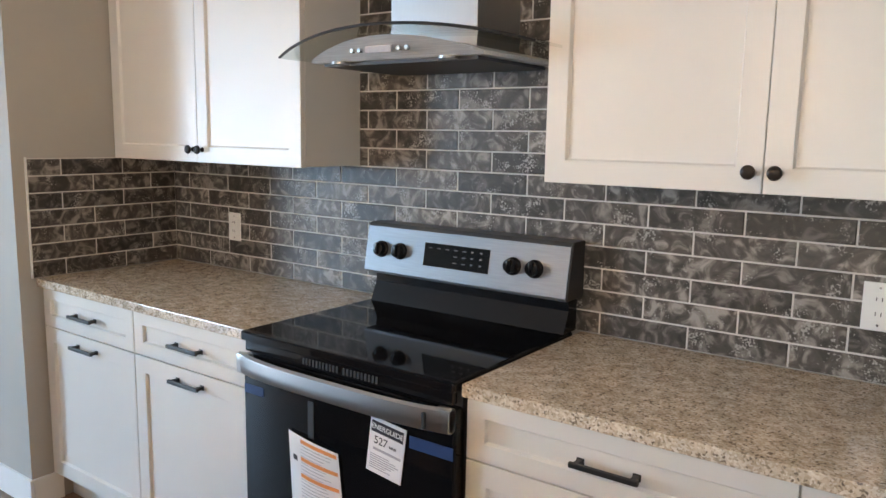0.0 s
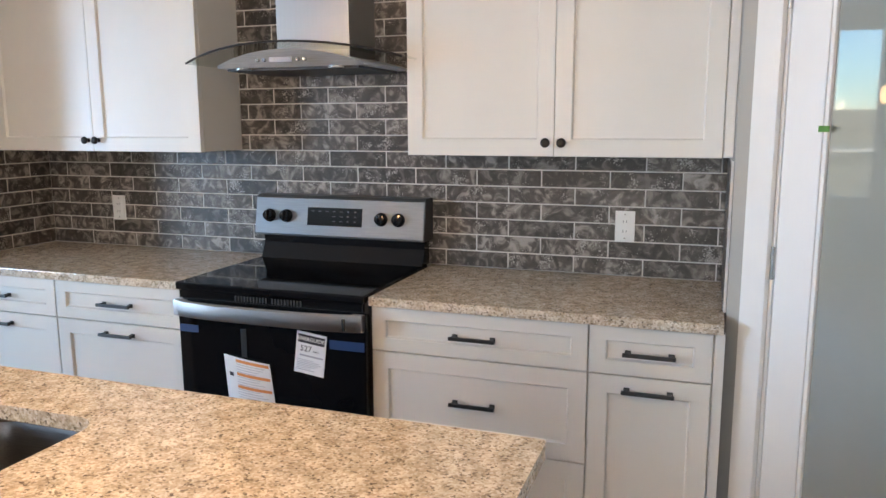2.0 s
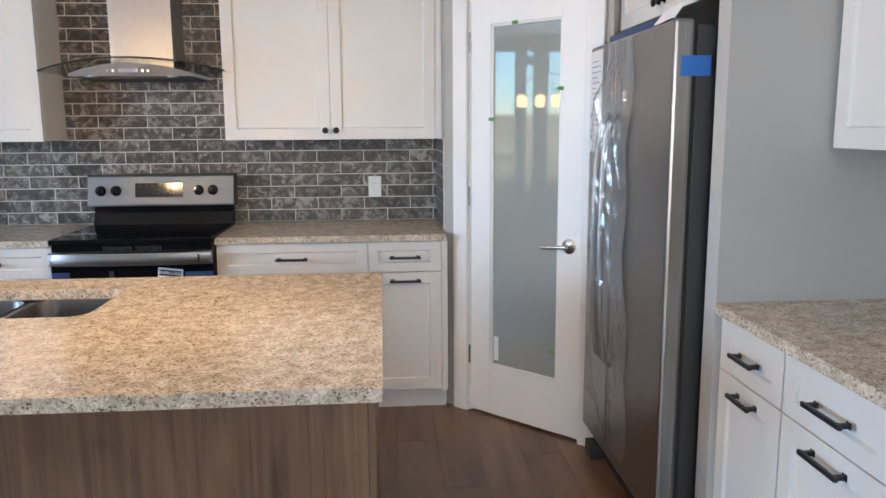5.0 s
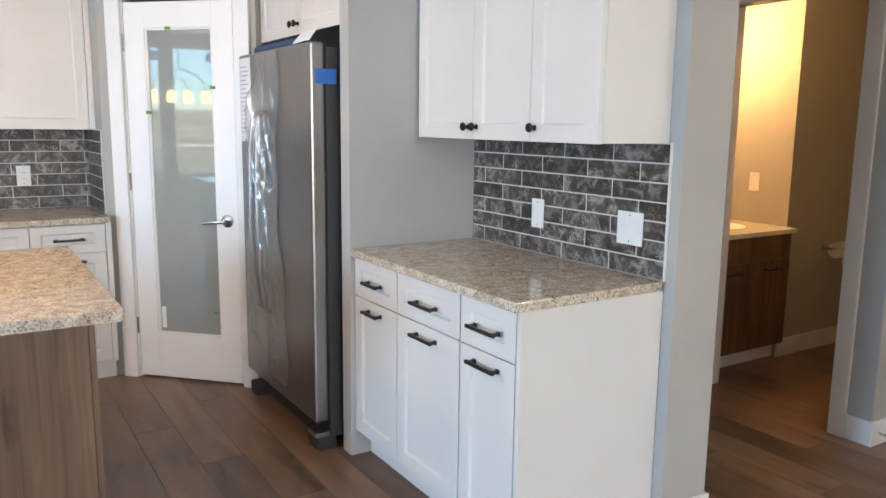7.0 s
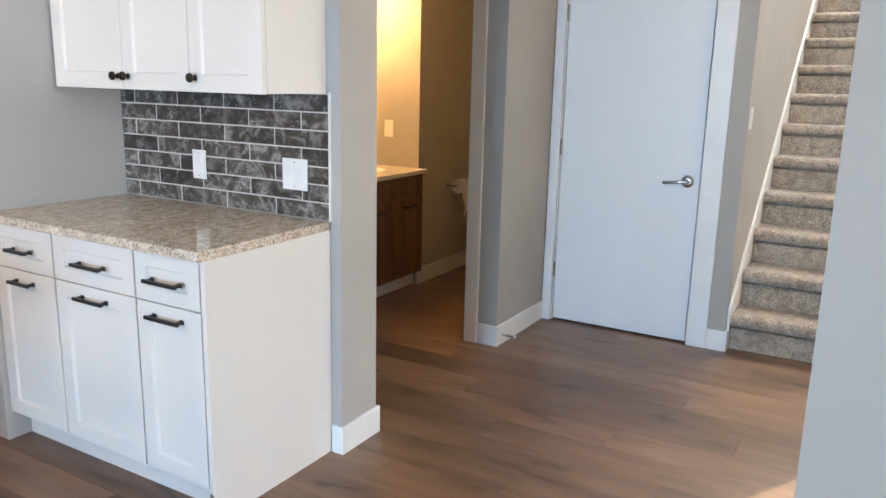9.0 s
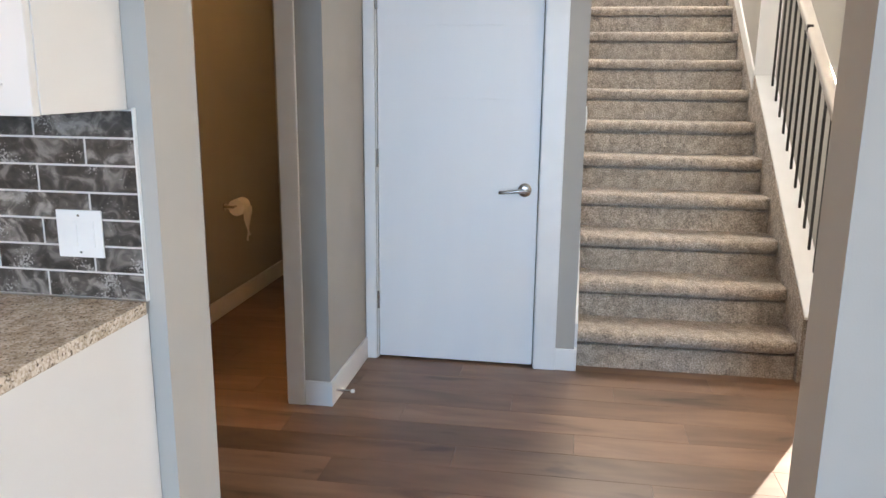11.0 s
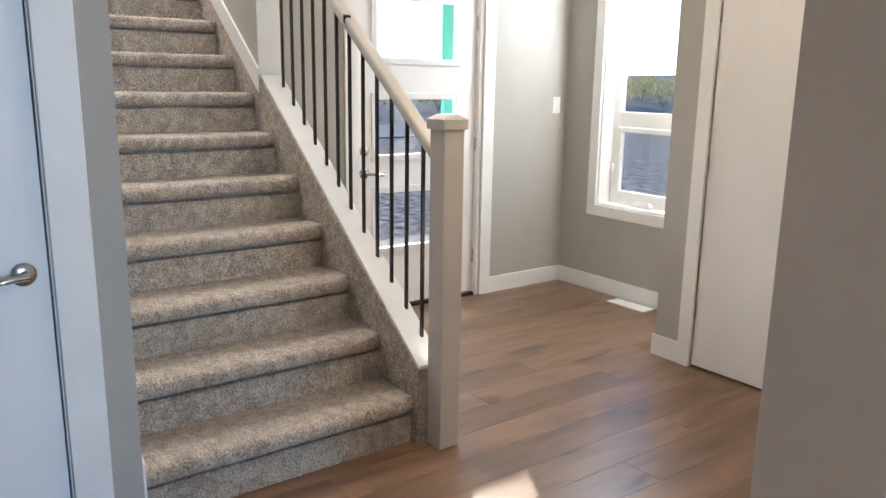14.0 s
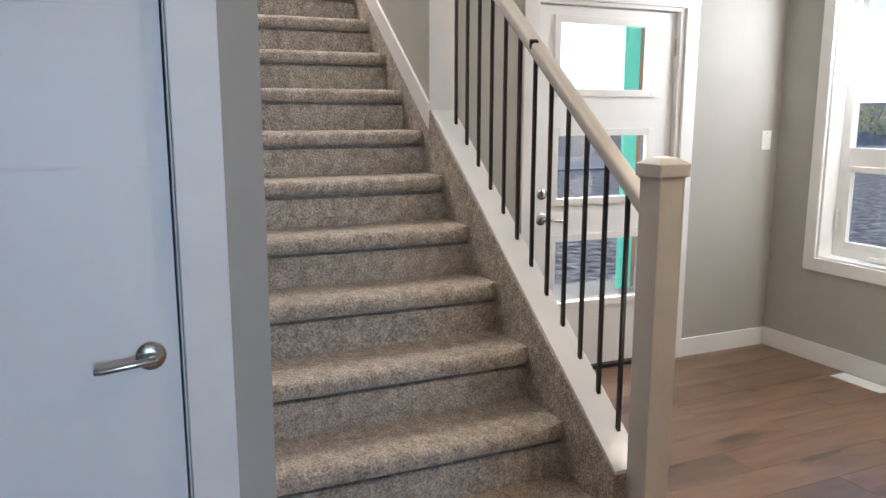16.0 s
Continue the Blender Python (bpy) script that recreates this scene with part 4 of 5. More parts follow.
    ring = [bm.verts.new(p) for p in ((x, y + 0.006, z0), (x, y, z0 + 0.006), (x, y - 0.003, (z0 + z1) / 2), (x, y, z1 - 0.006), (x, y + 0.008, z1), (x, y + 0.02, z1 - 0.006), (x, y + 0.02, z0 + 0.006))]
    if prev:
        for i in range(7):
            bm.faces.new((prev[i], prev[(i + 1) % 7], ring[(i + 1) % 7], ring[i]))
    else:
        bm.faces.new(ring)
    prev = ring
bm.faces.new(prev)
for s in (-1, 1):
    box(bm, s * (hw - 0.022) - 0.022, s * (hw - 0.022) + 0.022, -0.028, 0.001, 0.800, 0.857, bevel=0.004)
part("handle", bm, M_CHIMNEY, door, "bowed stainless oven handle", smooth=True)
part("handle_slot", B(hw - 0.062, hw - 0.053, -0.0512, -0.044, 0.808, 0.848, bevel=0.001), M_SLOT, door)
part("storage_drawer", B(-hw, hw, 0.0, 0.04, 0.04, 0.184, bevel=0.005), M_BENAMEL, rng)
# back guard with a sloped stainless console
bm = bmesh.new()
extrude_profile(bm, [(0.545, 0.921), (0.575, 0.985), (0.572, 1.03), (0.625, 1.03), (0.625, 0.921)], "x", -hw + 0.012, hw - 0.004)
part("backguard", bm, M_BENAMEL, rng, "glossy black enamel backguard")
con = [(0.532, 1.022), (0.530, 1.03), (0.556, 1.178), (0.568, 1.190), (0.632, 1.190), (0.632, 1.022)]
bm = bmesh.new()
extrude_profile(bm, con, "x", -hw - 0.006, hw + 0.006)
console = part("console", bm, M_CONSOLE, rng, "stainless control console")
bm = bmesh.new()
extrude_profile(bm, [(y + 0.004, z) for y, z in con], "x", hw + 0.0065, hw + 0.010)
part("console_cap", bm, M_DARKMETAL, rng)
slope = Vector((0.026, 0.148)).normalized()


def on_console(x, s, out):
    """A point of the sloped console: s metres up the slope, out metres proud of it."""
    return Vector((x, 0.530 + slope.x * s - slope.y * out, 1.03 + slope.y * s + slope.x * out))


def console_plate(x0, x1, s0, s1, out):
    bm = bmesh.new()
    v = [bm.verts.new(on_console(x, s, o)) for o in (-0.001, out) for x, s in ((x0, s0), (x1, s0), (x1, s1), (x0, s1))]
    for f in ((0, 1, 2, 3), (4, 5, 6, 7), (0, 1, 5, 4), (1, 2, 6, 5), (2, 3, 7, 6), (3, 0, 4, 7)):
        bm.faces.new([v[i] for i in f])
    return bm


part("display", console_plate(-0.135, 0.115, 0.040, 0.115, 0.0015), M_SCREEN, console, "black touch display")
bm = bmesh.new()
for k in range(7):
    for s in (0.058, 0.078, 0.098):
        if k < 3 and s < 0.09:
            continue
        x = -0.118 + k * 0.033
        b2 = console_plate(x, x + (0.008 if k > 4 else 0.014), s, s + (0.005 if k > 4 else 0.003), 0.002)
        me = bpy.data.meshes.new("tmp")
        b2.to_mesh(me)
        b2.free()
        bm.from_mesh(me)
        bpy.data.meshes.remove(me)
tagged(part("display_marks", bm, M_DIMINK, console), kind="stuff")
for x in (-0.315, -0.235, 0.20, 0.275):
    bm = bmesh.new()
    p = on_console(x, 0.075, 0.0)
    turned(bm, [(0, 0), (0.028, 0), (0.027, 0.008), (0.023, 0.011), (0.021, 0.026), (0.0, 0.027)], p, on_console(x, 0.075, 1.0), seg=24)
    a, b = on_console(x, 0.056, 0.024), on_console(x, 0.094, 0.024)
    box(bm, x - 0.006, x + 0.006, min(a.y, b.y) - 0.006, max(a.y, b.y) + 0.002, a.z, b.z, bevel=0.002)
    part("control_knob", bm, M_BENAMEL, console, "black control knob", smooth=True)
# stickers and tape on the oven door
paper = part("instruction_sheet", bmesh.new(), M_PAPER, rng, "curled white instruction sheet with orange bands", smooth=True)
bm = bmesh.new()


def curl(u, v, lift=0.0):
    """Place on the hanging sheet: u across 0..1, v down 0..1."""
    x = -0.185 + 0.19 * u + 0.028 * v
    z = 0.668 - 0.235 * v - 0.022 * u
    y = -0.006 - 0.022 * math.sin(math.pi * u) * (0.3 + 0.7 * v) - 0.012 * v * (1 - u) - lift
    return (x, y, z)


def sheet(u0, u1, v0, v1, lift, nu=8, nv=8):
    bm = bmesh.new()
    g = [[bm.verts.new(curl(u0 + (u1 - u0) * i / nu, v0 + (v1 - v0) * j / nv, lift)) for i in range(nu + 1)] for j in range(nv + 1)]
    for j in range(nv):
        for i in range(nu):
            bm.faces.new((g[j][i], g[j][i + 1], g[j + 1][i + 1], g[j + 1][i]))
    return bm


def replace(ob, bm, smooth=True):
    me = finish(bm, ob.name, ob.data.materials[0], smooth)
    ob.data = me


replace(paper, sheet(0, 1, 0, 1, 0))
for v in (0.03, 0.23, 0.42):
    part("print_band", sheet(0.28, 0.97, v, v + 0.045, 0.0012, 6, 1), M_ORANGE, paper)
bm = bmesh.new()
for k in range(22):
    v = 0.10 + k * 0.038
    if min(abs(v - 0.05), abs(v - 0.25), abs(v - 0.44)) < 0.035:
        continue
    b2 = sheet(0.28, 0.62 + 0.3 * random.random(), v, v + 0.008, 0.0012, 5, 1)
    me = bpy.data.meshes.new("tmp")
    b2.to_mesh(me)
    b2.free()
    bm.from_mesh(me)
    bpy.data.meshes.remove(me)
tagged(part("print_lines", bm, M_GREYINK, paper), kind="stuff")
part("print_mark", sheet(0.10, 0.20, 0.25, 0.31, 0.0012, 2, 2), M_INK, paper)
part("tape_strip", B(-0.112, -0.090, -0.0025, -0.0005, 0.66, 0.765, bevel=0.0005), mat("clear_tape", (0.025, 0.025, 0.026), 0.35, scale=30), rng, "clear tape strip")
lab = thing("energy_label", pose(rc + 0.168, 1.7895, 0.70, 0, 7, 0), "white energy rating label with a large number", "label")
part("card", B(-0.058, 0.058, -0.003, -0.0005, -0.075, 0.075, bevel=0.0008), M_PAPER, lab)
part("header", B(-0.052, 0.052, -0.0042, -0.003, 0.036, 0.066), M_INK, lab)
part("scale_bar", B(-0.040, 0.050, -0.0042, -0.003, -0.012, -0.006), M_GREYINK, lab)
bm = bmesh.new()
for k in range(7):
    box(bm, -0.048, 0.0 + 0.05 * random.random(), -0.0042, -0.003, -0.026 - k * 0.006, -0.024 - k * 0.006)
tagged(part("print_lines", bm, M_GREYINK, lab), kind="stuff")


def lettering(text, parent, m, size, material):
    cu = bpy.data.curves.new("text", "FONT")
    cu.body, cu.size, cu.align_x, cu.align_y, cu.extrude = text, size, "CENTER", "CENTER", 0.0004
    tmp = bpy.data.objects.new("text", cu)
    me = bpy.data.meshes.new_from_object(tmp)
    bpy.data.objects.remove(tmp)
    me.materials.clear()
    me.materials.append(material)
    ob = new("text", me)
    ob.parent = parent
    ob.matrix_basis = m
    return ob


lettering("ENERGUIDE", lab, pose(0, -0.0046, 0.051, 90, 0, 0), 0.0195, M_PAPER)
lettering("527", lab, pose(-0.018, -0.0036, 0.015, 90, 0, 0), 0.030, M_INK)
lettering("kWh", lab, pose(0.022, -0.0036, 0.011, 90, 0, 0), 0.011, M_INK)
part("tape", B(-hw + 0.004, -hw + 0.085, -0.002, -0.0005, 0.735, 0.762), M_DTAPE, rng, "dark blue tape")
part("tape", B(hw - 0.135, hw - 0.004, -0.002, -0.0005, 0.725, 0.757), M_DTAPE, rng, "dark blue tape")

# ------------------------------------------------ hood
hood = thing("range_hood", pose(-1.024, 2.43, 1.66), "stainless chimney range hood with a curved glass canopy", "range hood")
bm = bmesh.new()
box(bm, -0.155, 0.155, -0.235, 0.0, 0.07, 0.95, bevel=0.003)
part("chimney", bm, M_CHIMNEY, hood)
bm = bmesh.new()
pts = []
N = 20
for k in range(N + 1):
    u = -1 + 2 * k / N
    pts.append((u * 0.30, 0.040 + 0.048 * (1 - u * u)))
prof = [(-0.30, 0.030)] + pts + [(0.30, 0.030)]
f = [bm.verts.new((x, -0.47 + 0.05 * (x / 0.30) ** 2, z)) for x, z in prof]
bk = [bm.verts.new((x, -0.02, z)) for x, z in prof]
n = len(prof)
for k in range(n):
    bm.faces.new((f[k], f[(k + 1) % n], bk[(k + 1) % n], bk[k]))
bm.faces.new(f)
bm.faces.new(bk)
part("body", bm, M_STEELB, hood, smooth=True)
bm = bmesh.new()
NU, NV = 28, 6
lo, hi = [], []
for j in range(NV + 1):
    v = j / NV
    row0, row1 = [], []
    for i in range(NU + 1):
        u = -1 + 2 * i / NU
        x = u * 0.443
        yf = -0.50 + 0.085 * u * u
        y = yf * (1 - v) - 0.003 * v
        z = 0.056 + 0.052 * (1 - u * u) - 0.006 * u ** 4
        row0.append(bm.verts.new((x, y, z)))
        row1.append(bm.verts.new((x, y, z + 0.007)))
    lo.append(row0)
    hi.append(row1)
for g in (lo, hi):
    for j in range(NV):
        for i in range(NU):
            bm.faces.new((g[j][i], g[j][i + 1], g[j + 1][i + 1], g[j + 1][i]))
for i in range(NU):
    bm.faces.new((lo[0][i], lo[0][i + 1], hi[0][i + 1], hi[0][i]))
    bm.faces.new((lo[NV][i], lo[NV][i + 1], hi[NV][i + 1], hi[NV][i]))
for j in range(NV):
    bm.faces.new((lo[j][0], lo[j + 1][0], hi[j + 1][0], hi[j][0]))
    bm.faces.new((lo[j][NU], lo[j + 1][NU], hi[j + 1][NU], hi[j][NU]))
part("canopy", bm, M_HOODGLASS, hood, "smoked curved glass canopy", smooth=True)
bm = bmesh.new()
tube(bm, [(-0.443 + 0.886 * i / 28, -0.502 + 0.085 * (-1 + i / 14) ** 2, 0.0595 + 0.052 * (1 - (-1 + i / 14) ** 2) - 0.006 * (-1 + i / 14) ** 4) for i in range(29)], 0.0042, 8)
part("canopy_edge", bm, M_BLACK, hood, "dark polished glass edge", smooth=True)
part("filter_plate", B(-0.27, 0.27, -0.40, -0.05, 0.020, 0.0295), M_DARKMETAL, hood)
for x in (-0.19, 0.19):
    part("hood_lamp", cyl(bmesh.new(), (x, -0.415, 0.022), (x, -0.415, 0.0295), 0.028), M_STEELH, hood)
ctl = part("control_panel", B(-0.045, 0.045, -0.4745, -0.468, 0.042, 0.060, bevel=0.001), M_GREYINK, hood, "small grey control display")
for x in (-0.095, -0.068, 0.068, 0.095):
    part("button", cyl(bmesh.new(), (x, -0.474, 0.051), (x, -0.462, 0.051), 0.006, seg=12), M_NICKEL, hood)

# ------------------------------------------------ fridge (local x along its front, front faces -y)
fr = thing("refrigerator", pose(1.052, 1.283, 0, 0, 0, -90), "side-by-side stainless refrigerator still wrapped in clear film", "refrigerator")
FW = 0.912
part("body", B(0.006, FW - 0.006, 0.072, 0.735, 0.055, 1.735, bevel=0.004), M_DARKMETAL, fr, "dark grey cabinet shell")
fz = part("freezer_door", B(0.0, 0.334, 0.0, 0.060, 0.135, 1.752, bevel=0.010), M_FRIDGE, fr)
fd = part("fridge_door", B(0.342, FW, 0.0, 0.060, 0.135, 1.752, bevel=0.010), M_FRIDGE, fr)
part("gasket", B(0.010, FW - 0.010, 0.0605, 0.0715, 0.14, 1.745), M_SLOT, fr)
for d_, x in ((fz, 0.292), (fd, 0.385)):
    bm = bmesh.new()
    tube(bm, [(x, -0.001, 0.52), (x, -0.030, 0.55), (x, -0.050, 0.70), (x, -0.056, 1.0), (x, -0.050, 1.30), (x, -0.030, 1.45), (x, -0.001, 1.48)], 0.013, 12)
    part("handle", bm, M_STEEL, d_, "bowed stainless door handle", smooth=True)
dsp = part("dispenser", B(0.105, 0.245, -0.004, -0.0005, 0.76, 1.165, bevel=0.001), M_BENAMEL, fz, "black ice and water dispenser")
part("dispenser_bay", B(0.120, 0.232, -0.0055, -0.0045, 0.775, 0.98), M_SLOT, dsp)
part("drip_tray", B(0.118, 0.234, -0.022, -0.0045, 0.765, 0.777, bevel=0.002), M_STEEL, dsp)
for s in (0.0, FW - 0.11):
    part("foot", B(s + 0.005, s + 0.105, 0.012, 0.10, 0.0, 0.062, bevel=0.006), M_DARKMETAL, fr)
part("base_grille", B(0.11, FW - 0.115, 0.055, 0.07, 0.03, 0.128), M_SLOT, fr)
part("foot_bracket", B(FW - 0.10, FW - 0.004, 0.002, 0.07, 0.062, 0.082, bevel=0.004), M_STEEL, fr)
part("spec_sheet", B(0.02, 0.175, -0.0022, -0.0005, 1.33, 1.735), M_PAPER, fz, "white specification sheet")
bm = bmesh.new()
for k in range(16):
    box(bm, 0.035, 0.08 + 0.075 * random.random(), -0.0032, -0.0024, 1.69 - k * 0.021, 1.695 - k * 0.021)
tagged(part("print_lines", bm, M_GREYINK, fz), kind="stuff")
bm = B(FW - 0.004, FW + 0.0012, 0.022, 0.115, 1.585, 1.645, bevel=0.0005)
part("tape", bm, M_TAPE, fd, "bright blue masking tape")
bm = bmesh.new()
g = {}
for i in range(7):
    for j in range(6):
        u, v = i / 6, j / 5
        g[i, j] = bm.verts.new((0.70 + 0.20 * u, 0.008 + 0.045 * v + 0.006 * math.sin(5 * u), 1.754 + 0.070 * v * (0.7 + 0.3 * u) + 0.004 * math.sin(3.1 * u + 2 * v)))
for i in range(6):
    for j in range(5):
        bm.faces.new((g[i, j], g[i + 1, j], g[i + 1, j + 1], g[i, j + 1]))
part("document_pouch", bm, M_PAPER, fr, "loose papers tucked on the top edge", smooth=True)
part("film_roll", B(0.14, 0.69, 0.03, 0.10, 1.752, 1.786, bevel=0.012), M_DTAPE, fr, "folded blue packing strip")
# crumpled film over the handles and part of the door
bm = bmesh.new()
NX, NZ = 48, 120
g = []
for j in range(NZ + 1):
    row = []
    v = j / NZ
    for i in range(NX + 1):
        u = i / NX
        x = 0.262 + (0.29 + 0.03 * math.sin(v * 5.2 + 1.0) + 0.02 * math.sin(v * 23)) * u + 0.018 * math.sin(9 * v)
        z = 0.20 + 1.545 * v
        p = Vector((x * 9, z * 2.6, 1.7))
        crease = abs(noise.noise(Vector((x * 16 + z * 9, z * 5 - x * 3, 4.0))))
        fold = noise.noise(p) * 0.008 + noise.noise(p * 3.1) * 0.004 + max(0.0, 0.14 - crease) * 0.075 + max(0.0, 0.10 - abs(noise.noise(Vector((x * 34 - z * 17, z * 15, 9.0))))) * 0.05
        bulge = 0.052 * math.exp(-((x - 0.338) / 0.075) ** 2) * (1 if 0.45 < z < 1.52 else math.exp(-((z - (0.45 if z < 1 else 1.52)) / 0.09) ** 2))
        edge = min(1, 6 * u, 6 * (1 - u), 14 * v, 14 * (1 - v))
        row.append(bm.verts.new((x, -0.006 - max(0.0, bulge * 1.18 + (fold + 0.012) * edge), z)))
    g.append(row)
for j in range(NZ):
    for i in range(NX):
        bm.faces.new((g[j][i], g[j][i + 1], g[j + 1][i + 1], g[j + 1][i]))
film = part("plastic_film", bm, M_FILM, fr, "crumpled clear protective film", smooth=True)

# ------------------------------------------------ outlets and switches


def plate(m, label, gang=1, style="outlet"):
    """Wall plate: local x across, face looks along -y, centre at the origin."""
    w = 0.072 if gang == 1 else 0.118
    o = thing("wall_switch" if style == "switch" else "wall_outlet", m, label, "switch" if style == "switch" else "outlet")
    part("cover_plate", B(-w / 2, w / 2, -0.006, 0.0, -0.058, 0.058, bevel=0.002), M_PLASTIC, o)
    for g in range(gang):
        cx = (g - (gang - 1) / 2) * 0.046
        part("insert", B(cx - 0.0165, cx + 0.0165, -0.0085, -0.006, -0.033, 0.033, bevel=0.001), M_PLASTIC, o)
        if style == "outlet":
            for cz in (-0.018, 0.018):
                for sx in (-0.006, 0.006):
                    part("slot", B(cx + sx - 0.001, cx + sx + 0.001, -0.0092, -0.0083, cz - 0.004, cz + 0.005), M_SLOT, o)
    for sz in (-0.045, 0.045):
        part("screw", cyl(bmesh.new(), (0, -0.0068, sz), (0, -0.0058, sz), 0.003, seg=8), M_NICKEL, o)
    return o


plate(pose(0.139, 2.4265, 1.105), "white duplex outlet on the tiled backsplash")
plate(pose(-2.209, 2.4265, 1.097), "white duplex outlet on the tiled backsplash")
plate(pose(1.7865, -0.204, 1.078, 0, 0, -90), "white decora outlet on the tiled backsplash", 1, "switch")
plate(pose(1.7865, -0.706, 1.078, 0, 0, -90), "white double switch plate on the tiled backsplash", 2, "switch")
plate(pose(5.566, -5.365, 1.318, 0, 0, -90), "white light switch on the foyer wall", 1, "switch")
plate(pose(4.106, 0.46, 1.09, 0, 0, -90), "white switch on the warm-lit bathroom wall", 1, "switch")
plate(pose(3.955, -1.9425, 1.27), "white light switch on the stair wall", 1, "switch")

# ------------------------------------------------ staircase
RISE, RUN, NX1 = 0.1995, 0.2575, 3.92
SYL, SYR = -1.958, -3.029
st = thing("staircase", pose(3.933, -2.48, 0), "straight staircase covered in grey-beige cut-pile carpet", "staircase")
off = Vector((3.933, -2.48, 0))


def step(n):
    x, z = NX1 + RUN * (n - 1) - off.x, RISE * n
    pts = [(x + 0.030, z - RISE - 0.02), (x + 0.028, z - 0.084), (x + 0.031, z - 0.080), (x + 0.060, z - 0.078), (x + 0.062, z - 0.066), (x + 0.020, z - 0.064), (x + 0.006, z - 0.055), (x - 0.001, z - 0.039),
           (x + 0.002, z - 0.021), (x + 0.013, z - 0.008), (x + 0.032, z - 0.001), (x + RUN * 0.6, z - 0.001), (x + RUN + 0.075, z - 0.002), (x + RUN + 0.075, z - RISE - 0.02)]
    bm = bmesh.new()
    rows = []
    ny = 30
    for k in range(ny + 1):
        y = SYL - off.y + (SYR - SYL) * k / ny
        drop = 0.024 * max(0.0, (k - ny + 2) / 2) ** 2
        row = []
        for i, (px, pz) in enumerate(pts):
            nudge = 0.0026 * noise.noise(Vector((px * 14, y * 16, pz * 14 + n)))
            row.append(bm.verts.new((px + (drop if 5 <= i <= 9 else 0) + (nudge if 0 < i < 12 else 0), y, pz + (nudge if 6 <= i < 12 else 0))))
        rows.append(row)
    for a, b in zip(rows, rows[1:]):
        for i in range(len(pts) - 1):
            bm.faces.new((a[i], a[i + 1], b[i + 1], b[i]))
    return bm


for n in range(1, 16):
    part("carpet_step", step(n), M_CARPET, st, smooth=True)
SL = RISE / RUN
capz = lambda x: 0.352 + SL * (x - 3.928)
# curb beside the treads: carpet inside, painted cap above
prof = [(3.910, 0.0), (3.910, capz(3.910) - 0.012), (5.413, capz(5.413) - 0.012), (5.413, 0.0)]
bm = extrude_profile(bmesh.new(), [(x - off.x, z) for x, z in prof], "y", -3.043 - off.y, -3.03 - off.y)
part("carpet_stringer", bm, M_CARPET, st)
prof2 = [(5.413, 0.5), (5.413, capz(5.413) - 0.10), (7.8, capz(7.8) - 0.10), (7.8, 2.2)]
bm = extrude_profile(bmesh.new(), [(x - off.x, z) for x, z in prof2], "y", -3.0352 - off.y, -3.0295 - off.y)
part("upper_stringer", bm, M_CARPET, st)
bm = extrude_profile(bmesh.new(), [(x - off.x, z) for x, z in prof], "y", -3.099 - off.y, -3.0435 - off.y)
part("curb_wall", bm, M_CARPET, st)
cap = [(3.910, capz(3.910) - 0.012), (3.910, capz(3.910)), (5.415, capz(5.415)), (5.415, capz(5.415) - 0.012)]
bm = extrude_profile(bmesh.new(), [(x - off.x, z) for x, z in cap], "y", -3.155 - off.y, -3.037 - off.y)
part("curb_cap", bm, M_TRIM, st, "white painted sloping cap")
bm = extrude_profile(bmesh.new(), [(x - off.x, z) for x, z in [(3.912, 0.0), (3.912, capz(3.912) - 0.013), (5.413, capz(5.413) - 0.013), (5.413, 0.28)]], "y", -3.149 - off.y, -3.101 - off.y)
part("curb_outer", bm, M_WALL, st)
lz = lambda x: SL * (x - 3.903) + 0.22
bm = extrude_profile(bmesh.new(), [(x - off.x, z) for x, z in [(3.905, 0.0), (3.905, 0.24), (7.8, lz(7.8)), (7.8, lz(7.8) - 0.5), (4.233, 0.0)]], "y", -1.957 - off.y, -1.943 - off.y)
part("skirt_board", bm, M_TRIM, st, "white skirt board along the wall")
bm = extrude_profile(bmesh.new(), [(x - off.x, z) for x, z in [(5.415, capz(5.415) - 0.10), (5.415, capz(5.415) + 0.02), (7.8, capz(7.8) + 0.02), (7.8, capz(7.8) - 0.10)]], "y", -3.0355 - off.y, -3.023 - off.y)
part("skirt_board", bm, M_TRIM, st, "white skirt board along the upper wall")
structure("trim_stair_wall_end", B(5.398, 5.413, -3.159, -3.029, capz(5.403), CEIL, bevel=0.002), M_TRIM, "white painted wall end", category="trim")

bal = thing("stair_railing", pose(3.933, -3.112, 0), "white handrail with thin black balusters and a square newel", "railing")
o2 = Vector((3.933, -3.112, 0))
NWX, NWY, NWW = 3.862, -3.126, 0.047
nx, ny = NWX - o2.x, NWY - o2.y
nw = part("newel_post", B(nx - NWW, nx + NWW, ny - NWW, ny + NWW, 0.0, 1.293, bevel=0.004), M_BIEGE, bal, "square white-painted newel post")
bm = B(nx - NWW - 0.011, nx + NWW + 0.011, ny - NWW - 0.011, ny + NWW + 0.011, 1.293, 1.333, bevel=0.004)
w_ = NWW + 0.008
v = [bm.verts.new((nx + a * k, ny + b * k, z)) for k, z in ((w_, 1.332), (0.028, 1.350)) for a, b in ((-1, -1), (1, -1), (1, 1), (-1, 1))]
for k in range(4):
    bm.faces.new((v[k], v[(k + 1) % 4], v[4 + (k + 1) % 4], v[4 + k]))
bm.faces.new(v[4:])
part("newel_cap", bm, M_BIEGE, nw, "chamfered newel cap")
railz = lambda x: 1.262 + SL * (x - 3.978)
xa, xb = NWX + NWW - 0.001, 5.403
